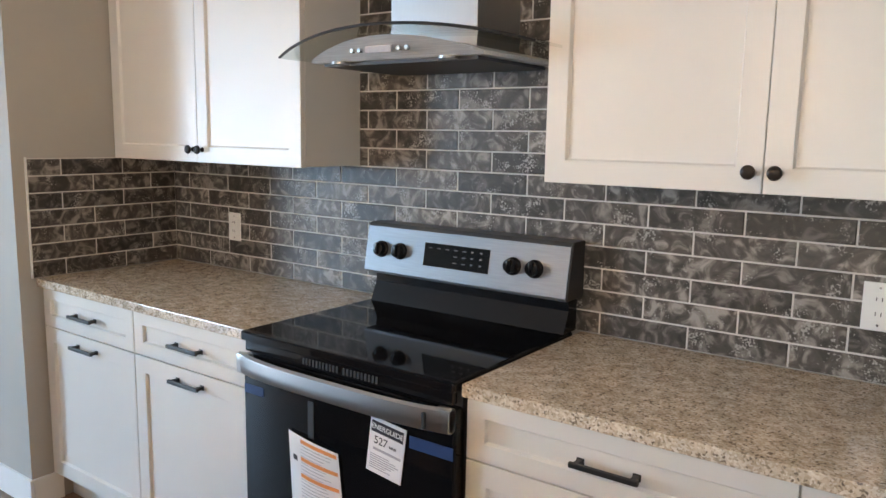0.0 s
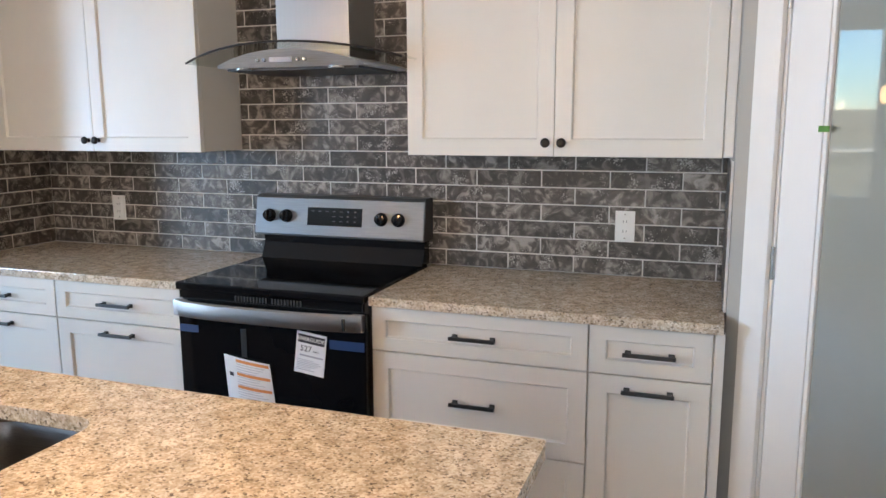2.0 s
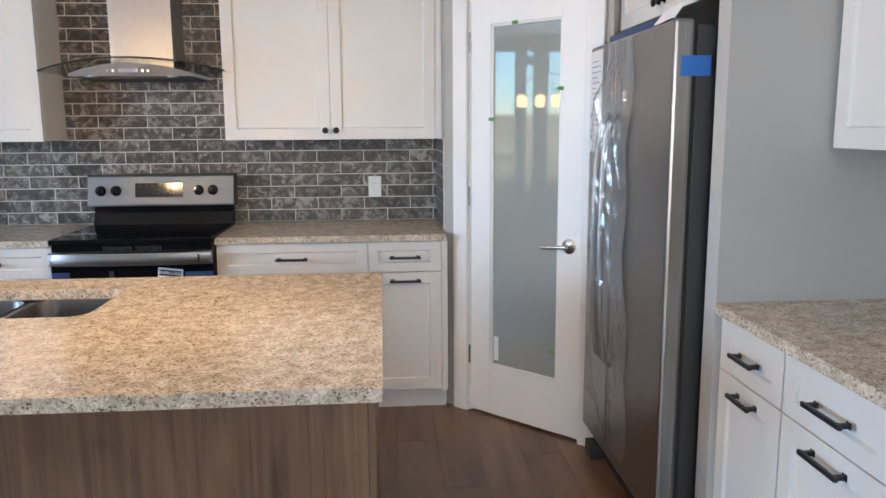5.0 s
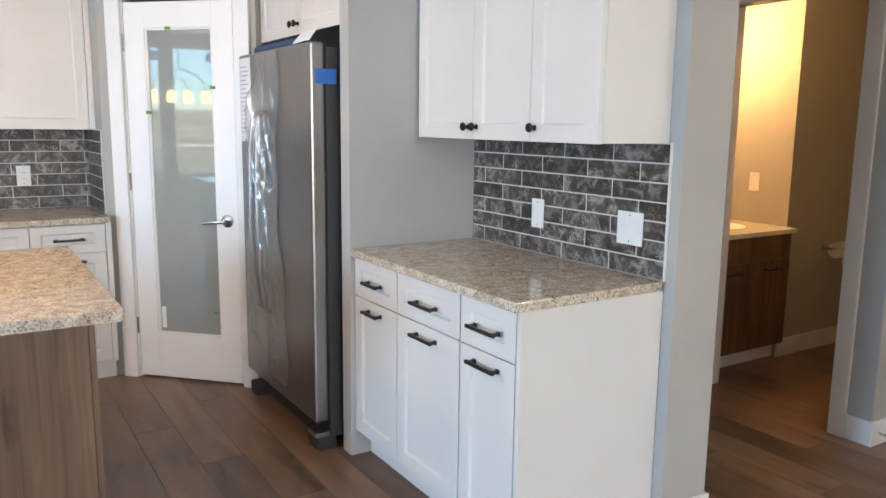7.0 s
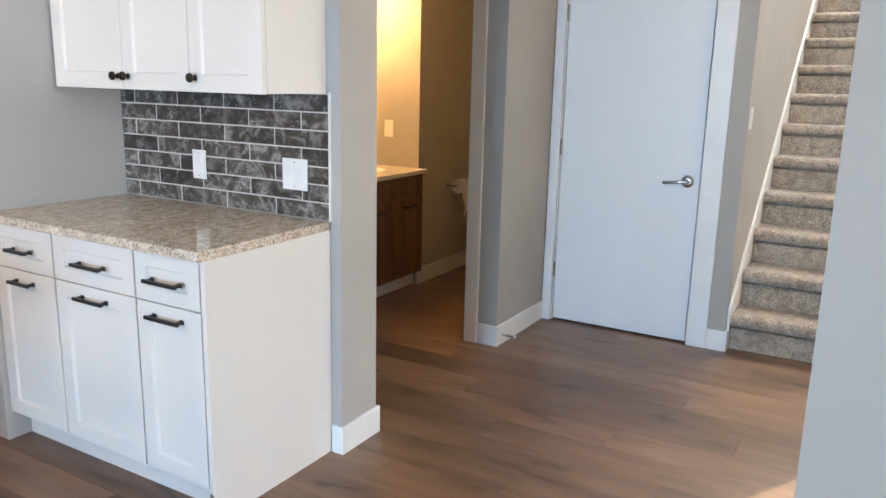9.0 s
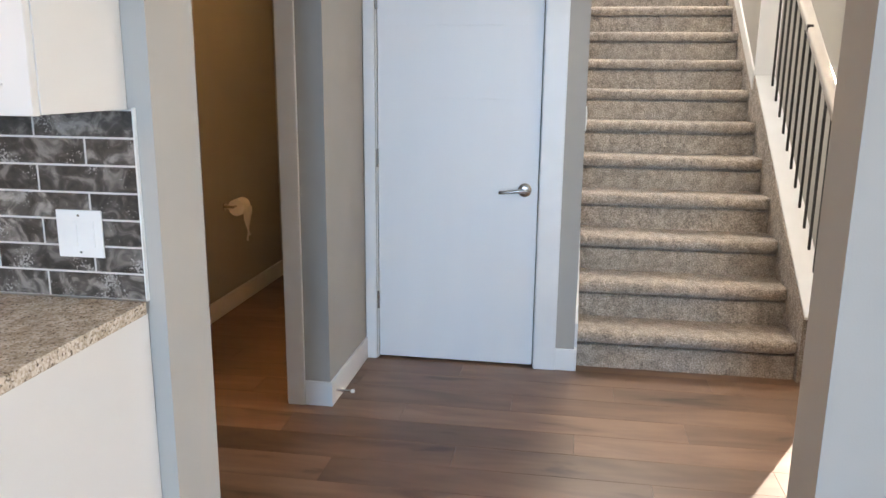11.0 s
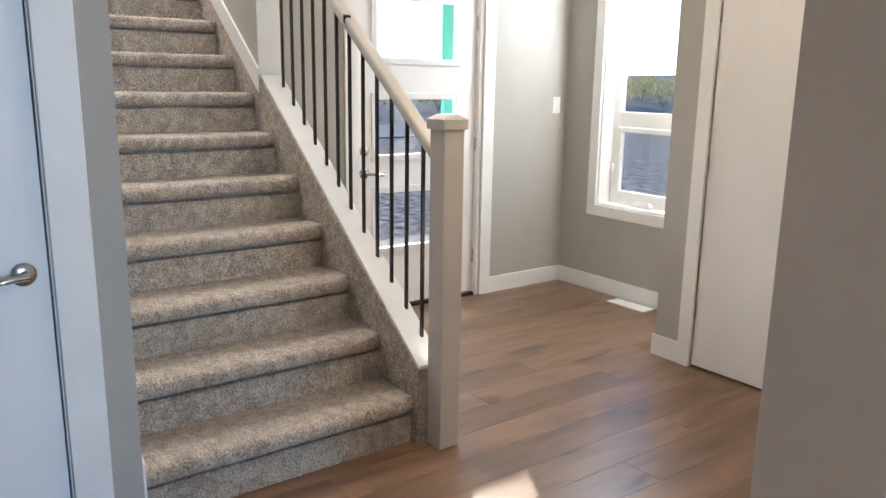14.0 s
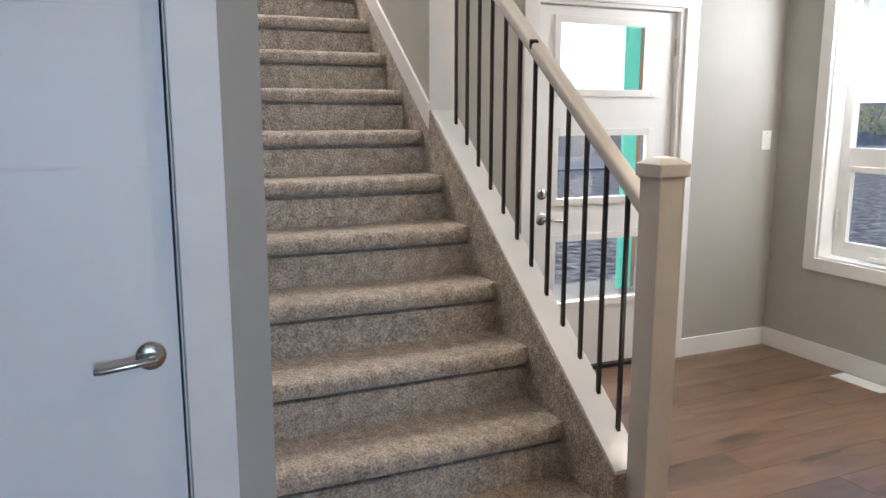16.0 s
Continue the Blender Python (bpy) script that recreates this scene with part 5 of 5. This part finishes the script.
bm = extrude_profile(bmesh.new(), [(xa - o2.x, railz(xa) - 0.058), (xa - o2.x, railz(xa)), (xb - o2.x, railz(xb)), (xb - o2.x, railz(xb) - 0.058)], "y", -0.045, 0.017)
bmesh.ops.bevel(bm, geom=[e for e in bm.edges if abs((e.verts[0].co - e.verts[1].co).y) < 1e-5 and (e.verts[0].co - e.verts[1].co).length > 0.5], offset=0.014, segments=3, affect="EDGES", profile=0.5)
part("handrail", bm, M_BIEGE, bal, "white-painted handrail", smooth=True)
xm = 4.599
bm = extrude_profile(bmesh.new(), [(xm - o2.x - 0.005, railz(xm) - 0.03), (xm - o2.x - 0.005, railz(xm) + 0.002), (xm - o2.x + 0.006, railz(xm) + 0.010), (xm - o2.x + 0.006, railz(xm) - 0.024)], "y", -0.014, 0.019)
part("rail_tag", bm, M_BRONZE, bal, "small dark tag on the rail")
for k in range(12):
    x = 4.0204 + 0.11815 * k
    part("baluster", B(x - o2.x - 0.0063, x - o2.x + 0.0063, -0.0199, -0.0073, capz(x) - 0.004, railz(x) - 0.05), M_BLACK, bal)

# ------------------------------------------------ small hall and foyer things
v_ = thing("floor_register", pose(4.776, -5.376, 0.0), "white slotted floor register near the window", "vent")
part("frame", B(-0.155, 0.155, -0.058, 0.058, 0.0005, 0.006, bevel=0.002), M_TRIM, v_)
for k in range(14):
    part("slat", B(-0.14 + k * 0.0205, -0.126 + k * 0.0205, -0.042, 0.042, 0.006, 0.0078), M_PLASTIC, v_)
ds = thing("door_stop", pose(3.291, -0.867, 0.055), "spring door stop on the white baseboard", "door stop")
part("spring", tube(bmesh.new(), [(0, 0, 0), (0, -0.03, 0), (0, -0.07, 0)], 0.006), M_NICKEL, ds, smooth=True)
part("tip", cyl(bmesh.new(), (0, -0.07, 0), (0, -0.083, 0), 0.009, seg=12), M_PLASTIC, ds)

# ------------------------------------------------ bathroom
va = thing("bathroom_vanity", pose(3.73, 0.17, 0), "walnut bathroom vanity with two doors", "vanity")
part("body", B(-0.365, 0.372, 0.02, 0.60, 0.10, 0.80), M_VANITY, va)
part("toe_kick", B(-0.365, 0.372, 0.07, 0.085, 0.0, 0.099), M_TRIM, va)
for x0, x1 in ((-0.365, 0.002), (0.004, 0.371)):
    part("drawer_front", B(x0 + 0.001, x1 - 0.001, 0.0, 0.019, 0.645, 0.795, bevel=0.001), M_VANITY, va)
    f = part("door", B(x0 + 0.001, x1 - 0.001, 0.0, 0.019, 0.105, 0.641, bevel=0.001), M_VANITY, va)
    bar_pull(f, (x0 + x1) / 2, 0.0, 0.59, 0.14)
part("countertop", B(-0.365, 0.372, -0.035, 0.605, 0.801, 0.829, bevel=0.003), mat("cream_quartz", (0.72, 0.68, 0.60), 0.2, scale=30), va, "cream quartz top")
bm = turned(bmesh.new(), [(0.0, 0.0), (0.16, 0.0), (0.175, 0.004), (0.17, 0.006), (0.15, 0.004), (0, 0.003)], (3.74, 0.45, 0.829), (3.74, 0.45, 2.0), seg=32)
single("wash_basin", bm, M_PLASTIC, "white oval basin rim in the vanity top", "basin", smooth=True)
fa = thing("basin_faucet", pose(3.74, 0.70, 0.829), "curved chrome faucet behind the basin", "faucet")
part("spout", tube(bmesh.new(), [(0, 0, 0), (0, 0, 0.12), (0, -0.03, 0.16), (0, -0.09, 0.16), (0, -0.12, 0.13)], 0.011), M_NICKEL, fa, smooth=True)
part("lever", tube(bmesh.new(), [(0.0, 0, 0.13), (0.05, 0.0, 0.15)], 0.006), M_NICKEL, fa, smooth=True)
to = thing("toilet", pose(4.72, -0.30, 0.0), "white ceramic toilet in the bathroom alcove", "toilet")


def oval(x0, x1, w, z, n=28):
    """An egg-shaped ring: nose at x0, heel at x1."""
    pts = []
    for k in range(n):
        a = k * math.tau / n
        c = math.cos(a)
        pts.append(((x0 + x1) / 2 - (x1 - x0) / 2 * c, w * math.sin(a) * (1 - 0.12 * c), z))
    return pts


def loft(rings):
    bm = bmesh.new()
    made = [[bm.verts.new(p) for p in r] for r in rings]
    for a, b in zip(made, made[1:]):
        for k in range(len(a)):
            bm.faces.new((a[k], a[(k + 1) % len(a)], b[(k + 1) % len(b)], b[k]))
    bm.faces.new(made[0])
    bm.faces.new(made[-1])
    return bm


part("bowl", loft([oval(0.12, 0.50, 0.11, 0.0), oval(0.12, 0.50, 0.11, 0.10), oval(0.06, 0.50, 0.14, 0.25), oval(0.0, 0.50, 0.178, 0.36), oval(0.0, 0.50, 0.18, 0.385)]), M_PLASTIC, to, smooth=True)
part("seat_lid", loft([oval(-0.008, 0.48, 0.186, 0.387), oval(-0.01, 0.48, 0.188, 0.40), oval(0.0, 0.47, 0.18, 0.418)]), M_PLASTIC, to, smooth=True)
part("tank", B(0.49, 0.68, -0.21, 0.21, 0.36, 0.74, bevel=0.02), M_PLASTIC, to)
part("tank_lid", B(0.48, 0.69, -0.22, 0.22, 0.741, 0.775, bevel=0.008), M_PLASTIC, to)
tp = thing("toilet_paper_holder", pose(4.611, 0.21, 0.665), "toilet roll on a nickel holder on the alcove wall", "toilet paper holder")
bm = turned(bmesh.new(), [(0, 0), (0.024, 0), (0.024, 0.006), (0.009, 0.01), (0.009, 0.06), (0, 0.06)], (-0.09, 0, 0), (-0.09, -1, 0), seg=16)
tube(bm, [(-0.09, -0.055, 0), (-0.03, -0.058, 0), (0.07, -0.058, 0)], 0.007)
part("arm", bm, M_NICKEL, tp, smooth=True)
bm = turned(bmesh.new(), [(0.02, 0), (0.052, 0), (0.052, 0.10), (0.02, 0.10)], (-0.05, -0.058, -0.01), (1, -0.058, -0.01), seg=28)
part("roll", bm, M_PAPER, tp, smooth=True)
bm = bmesh.new()
g = [[bm.verts.new((-0.048 + 0.09 * i / 4 + (0.018 * j / 6 if i == 0 else -0.01 * j / 6), -0.112 + 0.012 * math.sin(j * 0.9 + i), -0.01 - 0.20 * j / 6 + (0.03 * (i - 2) / 4 if j == 6 else 0))) for i in range(5)] for j in range(7)]
for j in range(6):
    for i in range(4):
        bm.faces.new((g[j][i], g[j][i + 1], g[j + 1][i + 1], g[j + 1][i]))
part("hanging_sheet", bm, M_PAPER, tp, smooth=True)
single("strike_plate", B(3.27, 3.297, 0.0685, 0.0702, 0.89, 0.95), M_BRONZE, "dark strike plate on the bathroom jamb", "strike plate")
vl = thing("vanity_light", pose(3.73, 0.775, 2.02), "three-shade vanity light above the basin", "wall lamp")
part("backplate", B(-0.25, 0.25, -0.03, 0.0, -0.03, 0.03, bevel=0.004), M_NICKEL, vl)
for x in (-0.18, 0.0, 0.18):
    part("shade", turned(bmesh.new(), [(0.03, 0), (0.055, -0.11), (0.05, -0.11), (0.026, -0.004)], (x, -0.09, 0.03), (x, -0.09, 5)), M_SHADE, vl, smooth=True)
point_lamp("vanity_bulbs", (3.73, 0.60, 1.98), 7.5, (1.0, 0.58, 0.24), 0.08)

# ------------------------------------------------ ceiling lamp of the hall, unseen: added for the light on the closet wall
hl = thing("ceiling_lamp", pose(3.05, -3.45, CEIL), "unseen lit round flush ceiling lamp with a frosted glass bowl", "ceiling lamp")
part("base", cyl(bmesh.new(), (0, 0, -0.03), (0, 0, 0), 0.13, seg=32), M_NICKEL, hl)
part("glass_bowl", turned(bmesh.new(), [(0.125, -0.031), (0.118, -0.055), (0.085, -0.078), (0.03, -0.088)], (0, 0, 0), (0, 0, 1), seg=32), M_PEND, hl, smooth=True)
point_lamp("hall_fill_bulb", (3.05, -3.45, CEIL - 0.16), 7.0, (1.0, 0.84, 0.66), 0.07)

# ------------------------------------------------ lamps of the kitchen and dining side


def pendant(x, y):
    p = thing("pendant_lamp", pose(x, y, 1.80), "lit white glass pendant lamp on a thin stem", "pendant lamp", "pendants over the island")
    part("shade", turned(bmesh.new(), [(0.045, 0.002), (0.066, 0.0), (0.07, 0.02), (0.062, 0.15), (0.035, 0.19), (0.015, 0.20)], (0, 0, 0), (0, 0, 1), seg=28), M_PEND, p, smooth=True)
    part("stem", cyl(bmesh.new(), (0, 0, 0.2), (0, 0, CEIL - 1.80 - 0.02), 0.005, seg=10), M_NICKEL, p)
    part("canopy", cyl(bmesh.new(), (0, 0, CEIL - 1.82), (0, 0, CEIL - 1.80), 0.06, seg=24), M_NICKEL, p)
    point_lamp("pendant_bulb", (x, y, 1.74), 4.4, WARM, 0.06)
    return p


pendant(-0.384, 0.303)
# second pendant is unseen, added to pair with the first
pendant(-1.5, 0.303)
ch = thing("chandelier", pose(-3.6, 0.62, 1.62), "four-light chandelier with amber glass shades on a curved bronze arm", "chandelier")
part("stem", cyl(bmesh.new(), (0, 0, 0.36), (0, 0, CEIL - 1.62), 0.006, seg=10), M_BRONZE, ch)
for w_ in (0.085, 0.28):
    part("arm", tube(bmesh.new(), [(0, w_ * math.cos(a), 0.13 + (0.13 if w_ < 0.2 else 0.22) * math.sin(a)) for a in [math.pi * k / 14 for k in range(15)]], 0.007), M_BRONZE, ch, smooth=True)
for y in (-0.28, -0.085, 0.085, 0.28):
    part("shade", turned(bmesh.new(), [(0.028, 0.13), (0.05, 0.10), (0.052, 0.03), (0.04, 0.0), (0.03, 0.0)], (0, y, 0), (0, y, 5), seg=20), M_SHADE, ch, smooth=True)

# ------------------------------------------------ outdoors


def ground_material():
    m = bpy.data.materials.new("soil_and_dry_grass")
    m.use_nodes = True
    nt = m.node_tree
    b = nt.nodes["Principled BSDF"]
    b.inputs["Roughness"].default_value, b.inputs["Specular IOR Level"].default_value = 1.0, 0.0
    co = nt.nodes.new("ShaderNodeTexCoord")
    sp = nt.nodes.new("ShaderNodeSeparateXYZ")
    nt.links.new(co.outputs["Object"], sp.inputs["Vector"])
    n1, n2 = nt.nodes.new("ShaderNodeTexNoise"), nt.nodes.new("ShaderNodeTexNoise")
    n1.inputs["Scale"].default_value, n1.inputs["Detail"].default_value = 5.0, 10
    n2.inputs["Scale"].default_value, n2.inputs["Detail"].default_value = 0.12, 10
    for n in (n1, n2):
        nt.links.new(co.outputs["Object"], n.inputs["Vector"])
    soil = link_ramp(nt, n1.outputs["Fac"], [(0.35, (0.075, 0.072, 0.07)), (0.5, (0.15, 0.145, 0.142)), (0.68, (0.25, 0.243, 0.238))])
    grass = link_ramp(nt, n2.outputs["Fac"], [(0.35, (0.30, 0.23, 0.13)), (0.5, (0.46, 0.38, 0.23)), (0.68, (0.60, 0.52, 0.35))])
    mr = nt.nodes.new("ShaderNodeMapRange")
    mr.inputs["From Min"].default_value, mr.inputs["From Max"].default_value = -6.0, -1.0
    nt.links.new(sp.outputs["X"], mr.inputs["Value"])
    mx = nt.nodes.new("ShaderNodeMix")
    mx.data_type = "RGBA"
    nt.links.new(mr.outputs["Result"], mx.inputs["Factor"])
    nt.links.new(grass, mx.inputs["A"])
    nt.links.new(soil, mx.inputs["B"])
    nt.links.new(mx.outputs["Result"], b.inputs["Base Color"])
    bp = nt.nodes.new("ShaderNodeBump")
    bp.inputs["Strength"].default_value, bp.inputs["Distance"].default_value = 0.8, 0.15
    nt.links.new(n1.outputs["Fac"], bp.inputs["Height"])
    nt.links.new(bp.outputs["Normal"], b.inputs["Normal"])
    return m


def land(x, y):
    """Height of the ground: level round the house, rising gently far off."""
    return -0.62 + 0.045 * min(100.0, max(0.0, -x - 70, -y - 45))


def road_strip(x0, x1):
    bm = bmesh.new()
    prev = None
    for k in range(81):
        y = -200 + 5 * k
        z = max(land(x0, y), land(x0, y - 5), land(x0, y + 5)) + 0.05
        row = [bm.verts.new(p) for p in ((x0, y, z), (x1, y, z), (x1, y, z - 0.5), (x0, y, z - 0.5))]
        if prev:
            for a in range(4):
                bm.faces.new((prev[a], row[a], row[(a + 1) % 4], prev[(a + 1) % 4]))
        prev = row
    return bm


bm = bmesh.new()
bmesh.ops.create_grid(bm, x_segments=120, y_segments=120, size=1.0)
for v in bm.verts:
    v.co.x, v.co.y = 1500 * v.co.x * abs(v.co.x) ** 1.5, 1500 * v.co.y * abs(v.co.y) ** 1.5
    v.co.z = land(v.co.x, v.co.y)
structure("ground", bm, ground_material(), "bare churned soil and dry grass to the horizon")
structure("road", road_strip(-63, -59), M_ROAD, "pale gravel road across the field")
structure("road_front", road_strip(26, 33), M_ASPHALT, "pale road in front of the house")
structure("porch_slab", B(5.70, 7.75, -6.1, -3.0, -0.6, -0.05, bevel=0.01), M_ASPHALT, "concrete porch slab")
pp = thing("porch_post", pose(7.45, -5.83, -0.05), "porch post wrapped in teal sheathing with a raw board edge", "post")
part("wrap", B(-0.02, 0.02, -0.02, 0.115, 0, 2.7, bevel=0.004), M_TEAL, pp)
part("board", B(-0.02, 0.03, -0.062, -0.021, 0, 2.7, bevel=0.003), M_BRICKRED, pp)
structure("porch_roof", B(5.70, 7.75, -6.3, -3.0, 2.66, 2.80), M_TRIM)


def shrub(x, y, r, h):
    c = thing("shrub", pose(x, y, land(x, y)), "thin autumn shrub far across the road", "shrub", "far shrubs")
    t = bmesh.new()
    for k in range(5):
        a = k * 1.26 + random.random()
        tube(t, [(0, 0, 0), (0.25 * r * math.cos(a), 0.25 * r * math.sin(a), 0.4 * h), (0.6 * r * math.cos(a), 0.6 * r * math.sin(a), 0.85 * h)], 0.03, 5)
    part("trunk", t, M_BARK, c)
    bm = bmesh.new()
    for k in range(420):
        a, q, z = random.random() * math.tau, r * random.random() ** 0.5, h * (0.25 + 0.75 * random.random())
        q *= 1.15 - 0.7 * abs(z / h - 0.5) * 2 * 0.8
        p = Vector((q * math.cos(a), q * math.sin(a), z))
        s = 0.05 + 0.11 * random.random()
        e = Euler((random.random() * 6, random.random() * 6, 0)).to_matrix()
        bm.faces.new([bm.verts.new(p + e @ Vector((i * s, j * s * 0.6, 0))) for i, j in ((-1, 0), (0, -1), (1, 0), (0, 1))])
    part("crown", bm, M_LEAF, c)
    return c


first = shrub(30.0, -52.0, 1.7, 2.0)
for k in range(15):
    x, y = 16 + 4.2 * k + random.uniform(-1.5, 1.5), -54 - 1.2 * k + random.uniform(-6, 6)
    copy_thing(first, pose(x, y, land(x, y), 0, 0, random.uniform(0, 360)))
for k in range(22):
    x, y = 18 + 2.6 * k + random.uniform(-1, 1), -46 - 0.5 * k + random.uniform(-5, 3)
    copy_thing(first, pose(x, y, land(x, y), 0, 0, random.uniform(0, 360)) @ Matrix.Scale(random.uniform(0.4, 1.0), 4))
for k in range(8):
    y = -18 - 6 * k + random.uniform(-2, 2)
    copy_thing(first, pose(48, y, land(48, y), 0, 0, random.uniform(0, 360)))


def far_house(x, y, w, d, h):
    c = thing("far_house", pose(x, y, land(x, y)), "small pale house far away on the horizon", "house", "far houses")
    part("wall", B(-w / 2, w / 2, -d / 2, d / 2, 0, h), M_ASPHALT, c)
    bm = extrude_profile(bmesh.new(), [(-d / 2 - 0.4, h), (0, h + d * 0.35), (d / 2 + 0.4, h)], "x", -w / 2 - 0.4, w / 2 + 0.4)
    part("roof", bm, M_DARKMETAL, c)
    for k in (-0.28, 0.0, 0.28):
        part("window", B(k * w - 0.6, k * w + 0.6, d / 2 - 0.02, d / 2 + 0.06, h * 0.5, h * 0.78), M_BGLASS, c)
    return c


h0 = far_house(90, -300, 14, 10, 5.5)
for k in range(6):
    copy_thing(h0, pose(20 + 34 * k, -320 - 17 * (k % 3), land(0, -320), 0, 0, 8 * (k % 2)))
sg = thing("yard_sign", pose(15.2, -22.5, -0.62), "small dark sign with a white panel on a post", "sign")
part("post", B(-0.06, 0.06, -0.05, 0.05, 0, 1.7), M_TRIM, sg)
part("panel", B(-0.5, 0.5, 0.051, 0.09, 1.0, 2.2), M_INK, sg)
part("stripe", B(-0.42, 0.42, 0.091, 0.10, 1.25, 1.5), M_PAPER, sg)

# ------------------------------------------------ backsplash tiles
TL, TH, TJ = 0.254, 0.0603, 0.005
tile_cache = {}


def tile_mesh(length, height):
    key = (round(length, 3), round(height, 3))
    if key not in tile_cache:
        bm = bmesh.new()
        e = 0.0025
        x, z = length / 2, height / 2
        lo = [bm.verts.new(p) for p in ((-x, 0, -z), (x, 0, -z), (x, 0, z), (-x, 0, z))]
        md = [bm.verts.new(p) for p in ((-x, -0.006, -z), (x, -0.006, -z), (x, -0.006, z), (-x, -0.006, z))]
        hi = [bm.verts.new(p) for p in ((-x + e, -0.008, -z + e), (x - e, -0.008, -z + e), (x - e, -0.008, z - e), (-x + e, -0.008, z - e))]
        for a, b in ((lo, md), (md, hi)):
            for k in range(4):
                bm.faces.new((a[k], a[(k + 1) % 4], b[(k + 1) % 4], b[k]))
        bm.faces.new(hi)
        tile_cache[key] = finish(bm, "tile", M_TILE)
    return tile_cache[key]


def tiled(name, m, width, z0, z1, shift=0.0, label="grey glazed brick tile backsplash with pale grout"):
    """Running bond on a wall: local x along it, face along -y."""
    sheet_ = structure(name, B(0, width, -0.0085, 0.0, z0, z1), M_GROUT, label, category="backsplash")
    sheet_.matrix_basis = m
    row, z = 0, z0
    while z < z1 - 0.012:
        h = min(TH, z1 - z)
        x = -TL + (shift + (0.5 if row % 2 else 0.0) * (TL + TJ)) % (TL + TJ) - TJ
        while x < width:
            a, b = max(x, 0.001), min(x + TL, width - 0.001)
            if b - a > 0.012:
                t = new("tile", tile_mesh(b - a, h))
                t.parent = sheet_
                t.matrix_basis = pose((a + b) / 2, -0.0028, z + h / 2 + 0.001, random.uniform(-0.25, 0.25), 0, random.uniform(-0.2, 0.2))
            x += TL + TJ
        z += TH + TJ
        row += 1


tiled("backsplash_north", pose(LEFT + 0.009, 2.4365, 0), 3.116, COUNTER + 0.003, UPPER, -0.019)
tiled("backsplash_hood", pose(-1.516, 2.4365, 0), 0.90, UPPER + 0.0005, TOP + 0.1, -0.993)
tiled("backsplash_west", pose(LEFT + 0.0015, 1.79, 0, 0, 0, 90), 0.636, COUNTER + 0.003, UPPER, -TL / 2)
tiled("backsplash_pantry", pose(0.4965, 2.425, 0, 0, 0, -90), 0.478, COUNTER + 0.003, UPPER, 0.02)
tiled("backsplash_east", pose(1.7985, 0.263, 0, 0, 0, -90), 1.124, COUNTER + 0.003, UPPER, 1.124 + TJ)

for bx in ((1.7865, 1.7995, -0.8645, -0.8615), (LEFT + 0.0005, LEFT + 0.0135, 1.786, 1.7895)):
    structure("trim_tile_edge", B(*bx, COUNTER + 0.001, UPPER + 0.004), M_PLASTIC, "slim white tile edge trim", category="trim")

# ------------------------------------------------ floor planks, along y
PW, PL = 0.182, 1.22
plank_cache = {}


def plank_mesh(length):
    key = round(length, 2)
    if key not in plank_cache:
        bm = bmesh.new()
        e = 0.0007
        x, y = PW / 2 - 0.0003, length / 2 - 0.0003
        lo = [bm.verts.new(p) for p in ((-x, -y, -0.012), (x, -y, -0.012), (x, y, -0.012), (-x, y, -0.012))]
        md = [bm.verts.new(p) for p in ((-x, -y, -0.001), (x, -y, -0.001), (x, y, -0.001), (-x, y, -0.001))]
        hi = [bm.verts.new(p) for p in ((-x + e, -y + e, 0), (x - e, -y + e, 0), (x - e, y - e, 0), (-x + e, y - e, 0))]
        for a, b in ((lo, md), (md, hi)):
            for k in range(4):
                bm.faces.new((a[k], a[(k + 1) % 4], b[(k + 1) % 4], b[k]))
        bm.faces.new(hi)
        plank_cache[key] = finish(bm, "plank", M_FLOOR)
    return plank_cache[key]


rest = bmesh.new()
x, col = -6.14, 0
while x < 5.60:
    y = -6.5 - (col * 0.47) % PL
    while y < 2.55:
        a, b = max(y, -6.5), min(y + PL, 2.55)
        cx, cy = x + PW / 2, (a + b) / 2
        if b - a > 0.05:
            near = cx > -1.2 and cy > -5.9 and not (cx > 4.2 and -3.0 < cy < -0.9)
            if near:
                p = new("plank", plank_mesh(b - a))
                p.parent = floor_ob
                p.location = (cx, cy, 0)
            else:
                box(rest, x + 0.0003, x + PW - 0.0003, a + 0.0003, b - 0.0003, -0.012, -0.0002)
        y += PL
    x += PW
    col += 1
ob = part("plank_field", rest, M_FLOOR, floor_ob)
tagged(ob, kind="stuff")
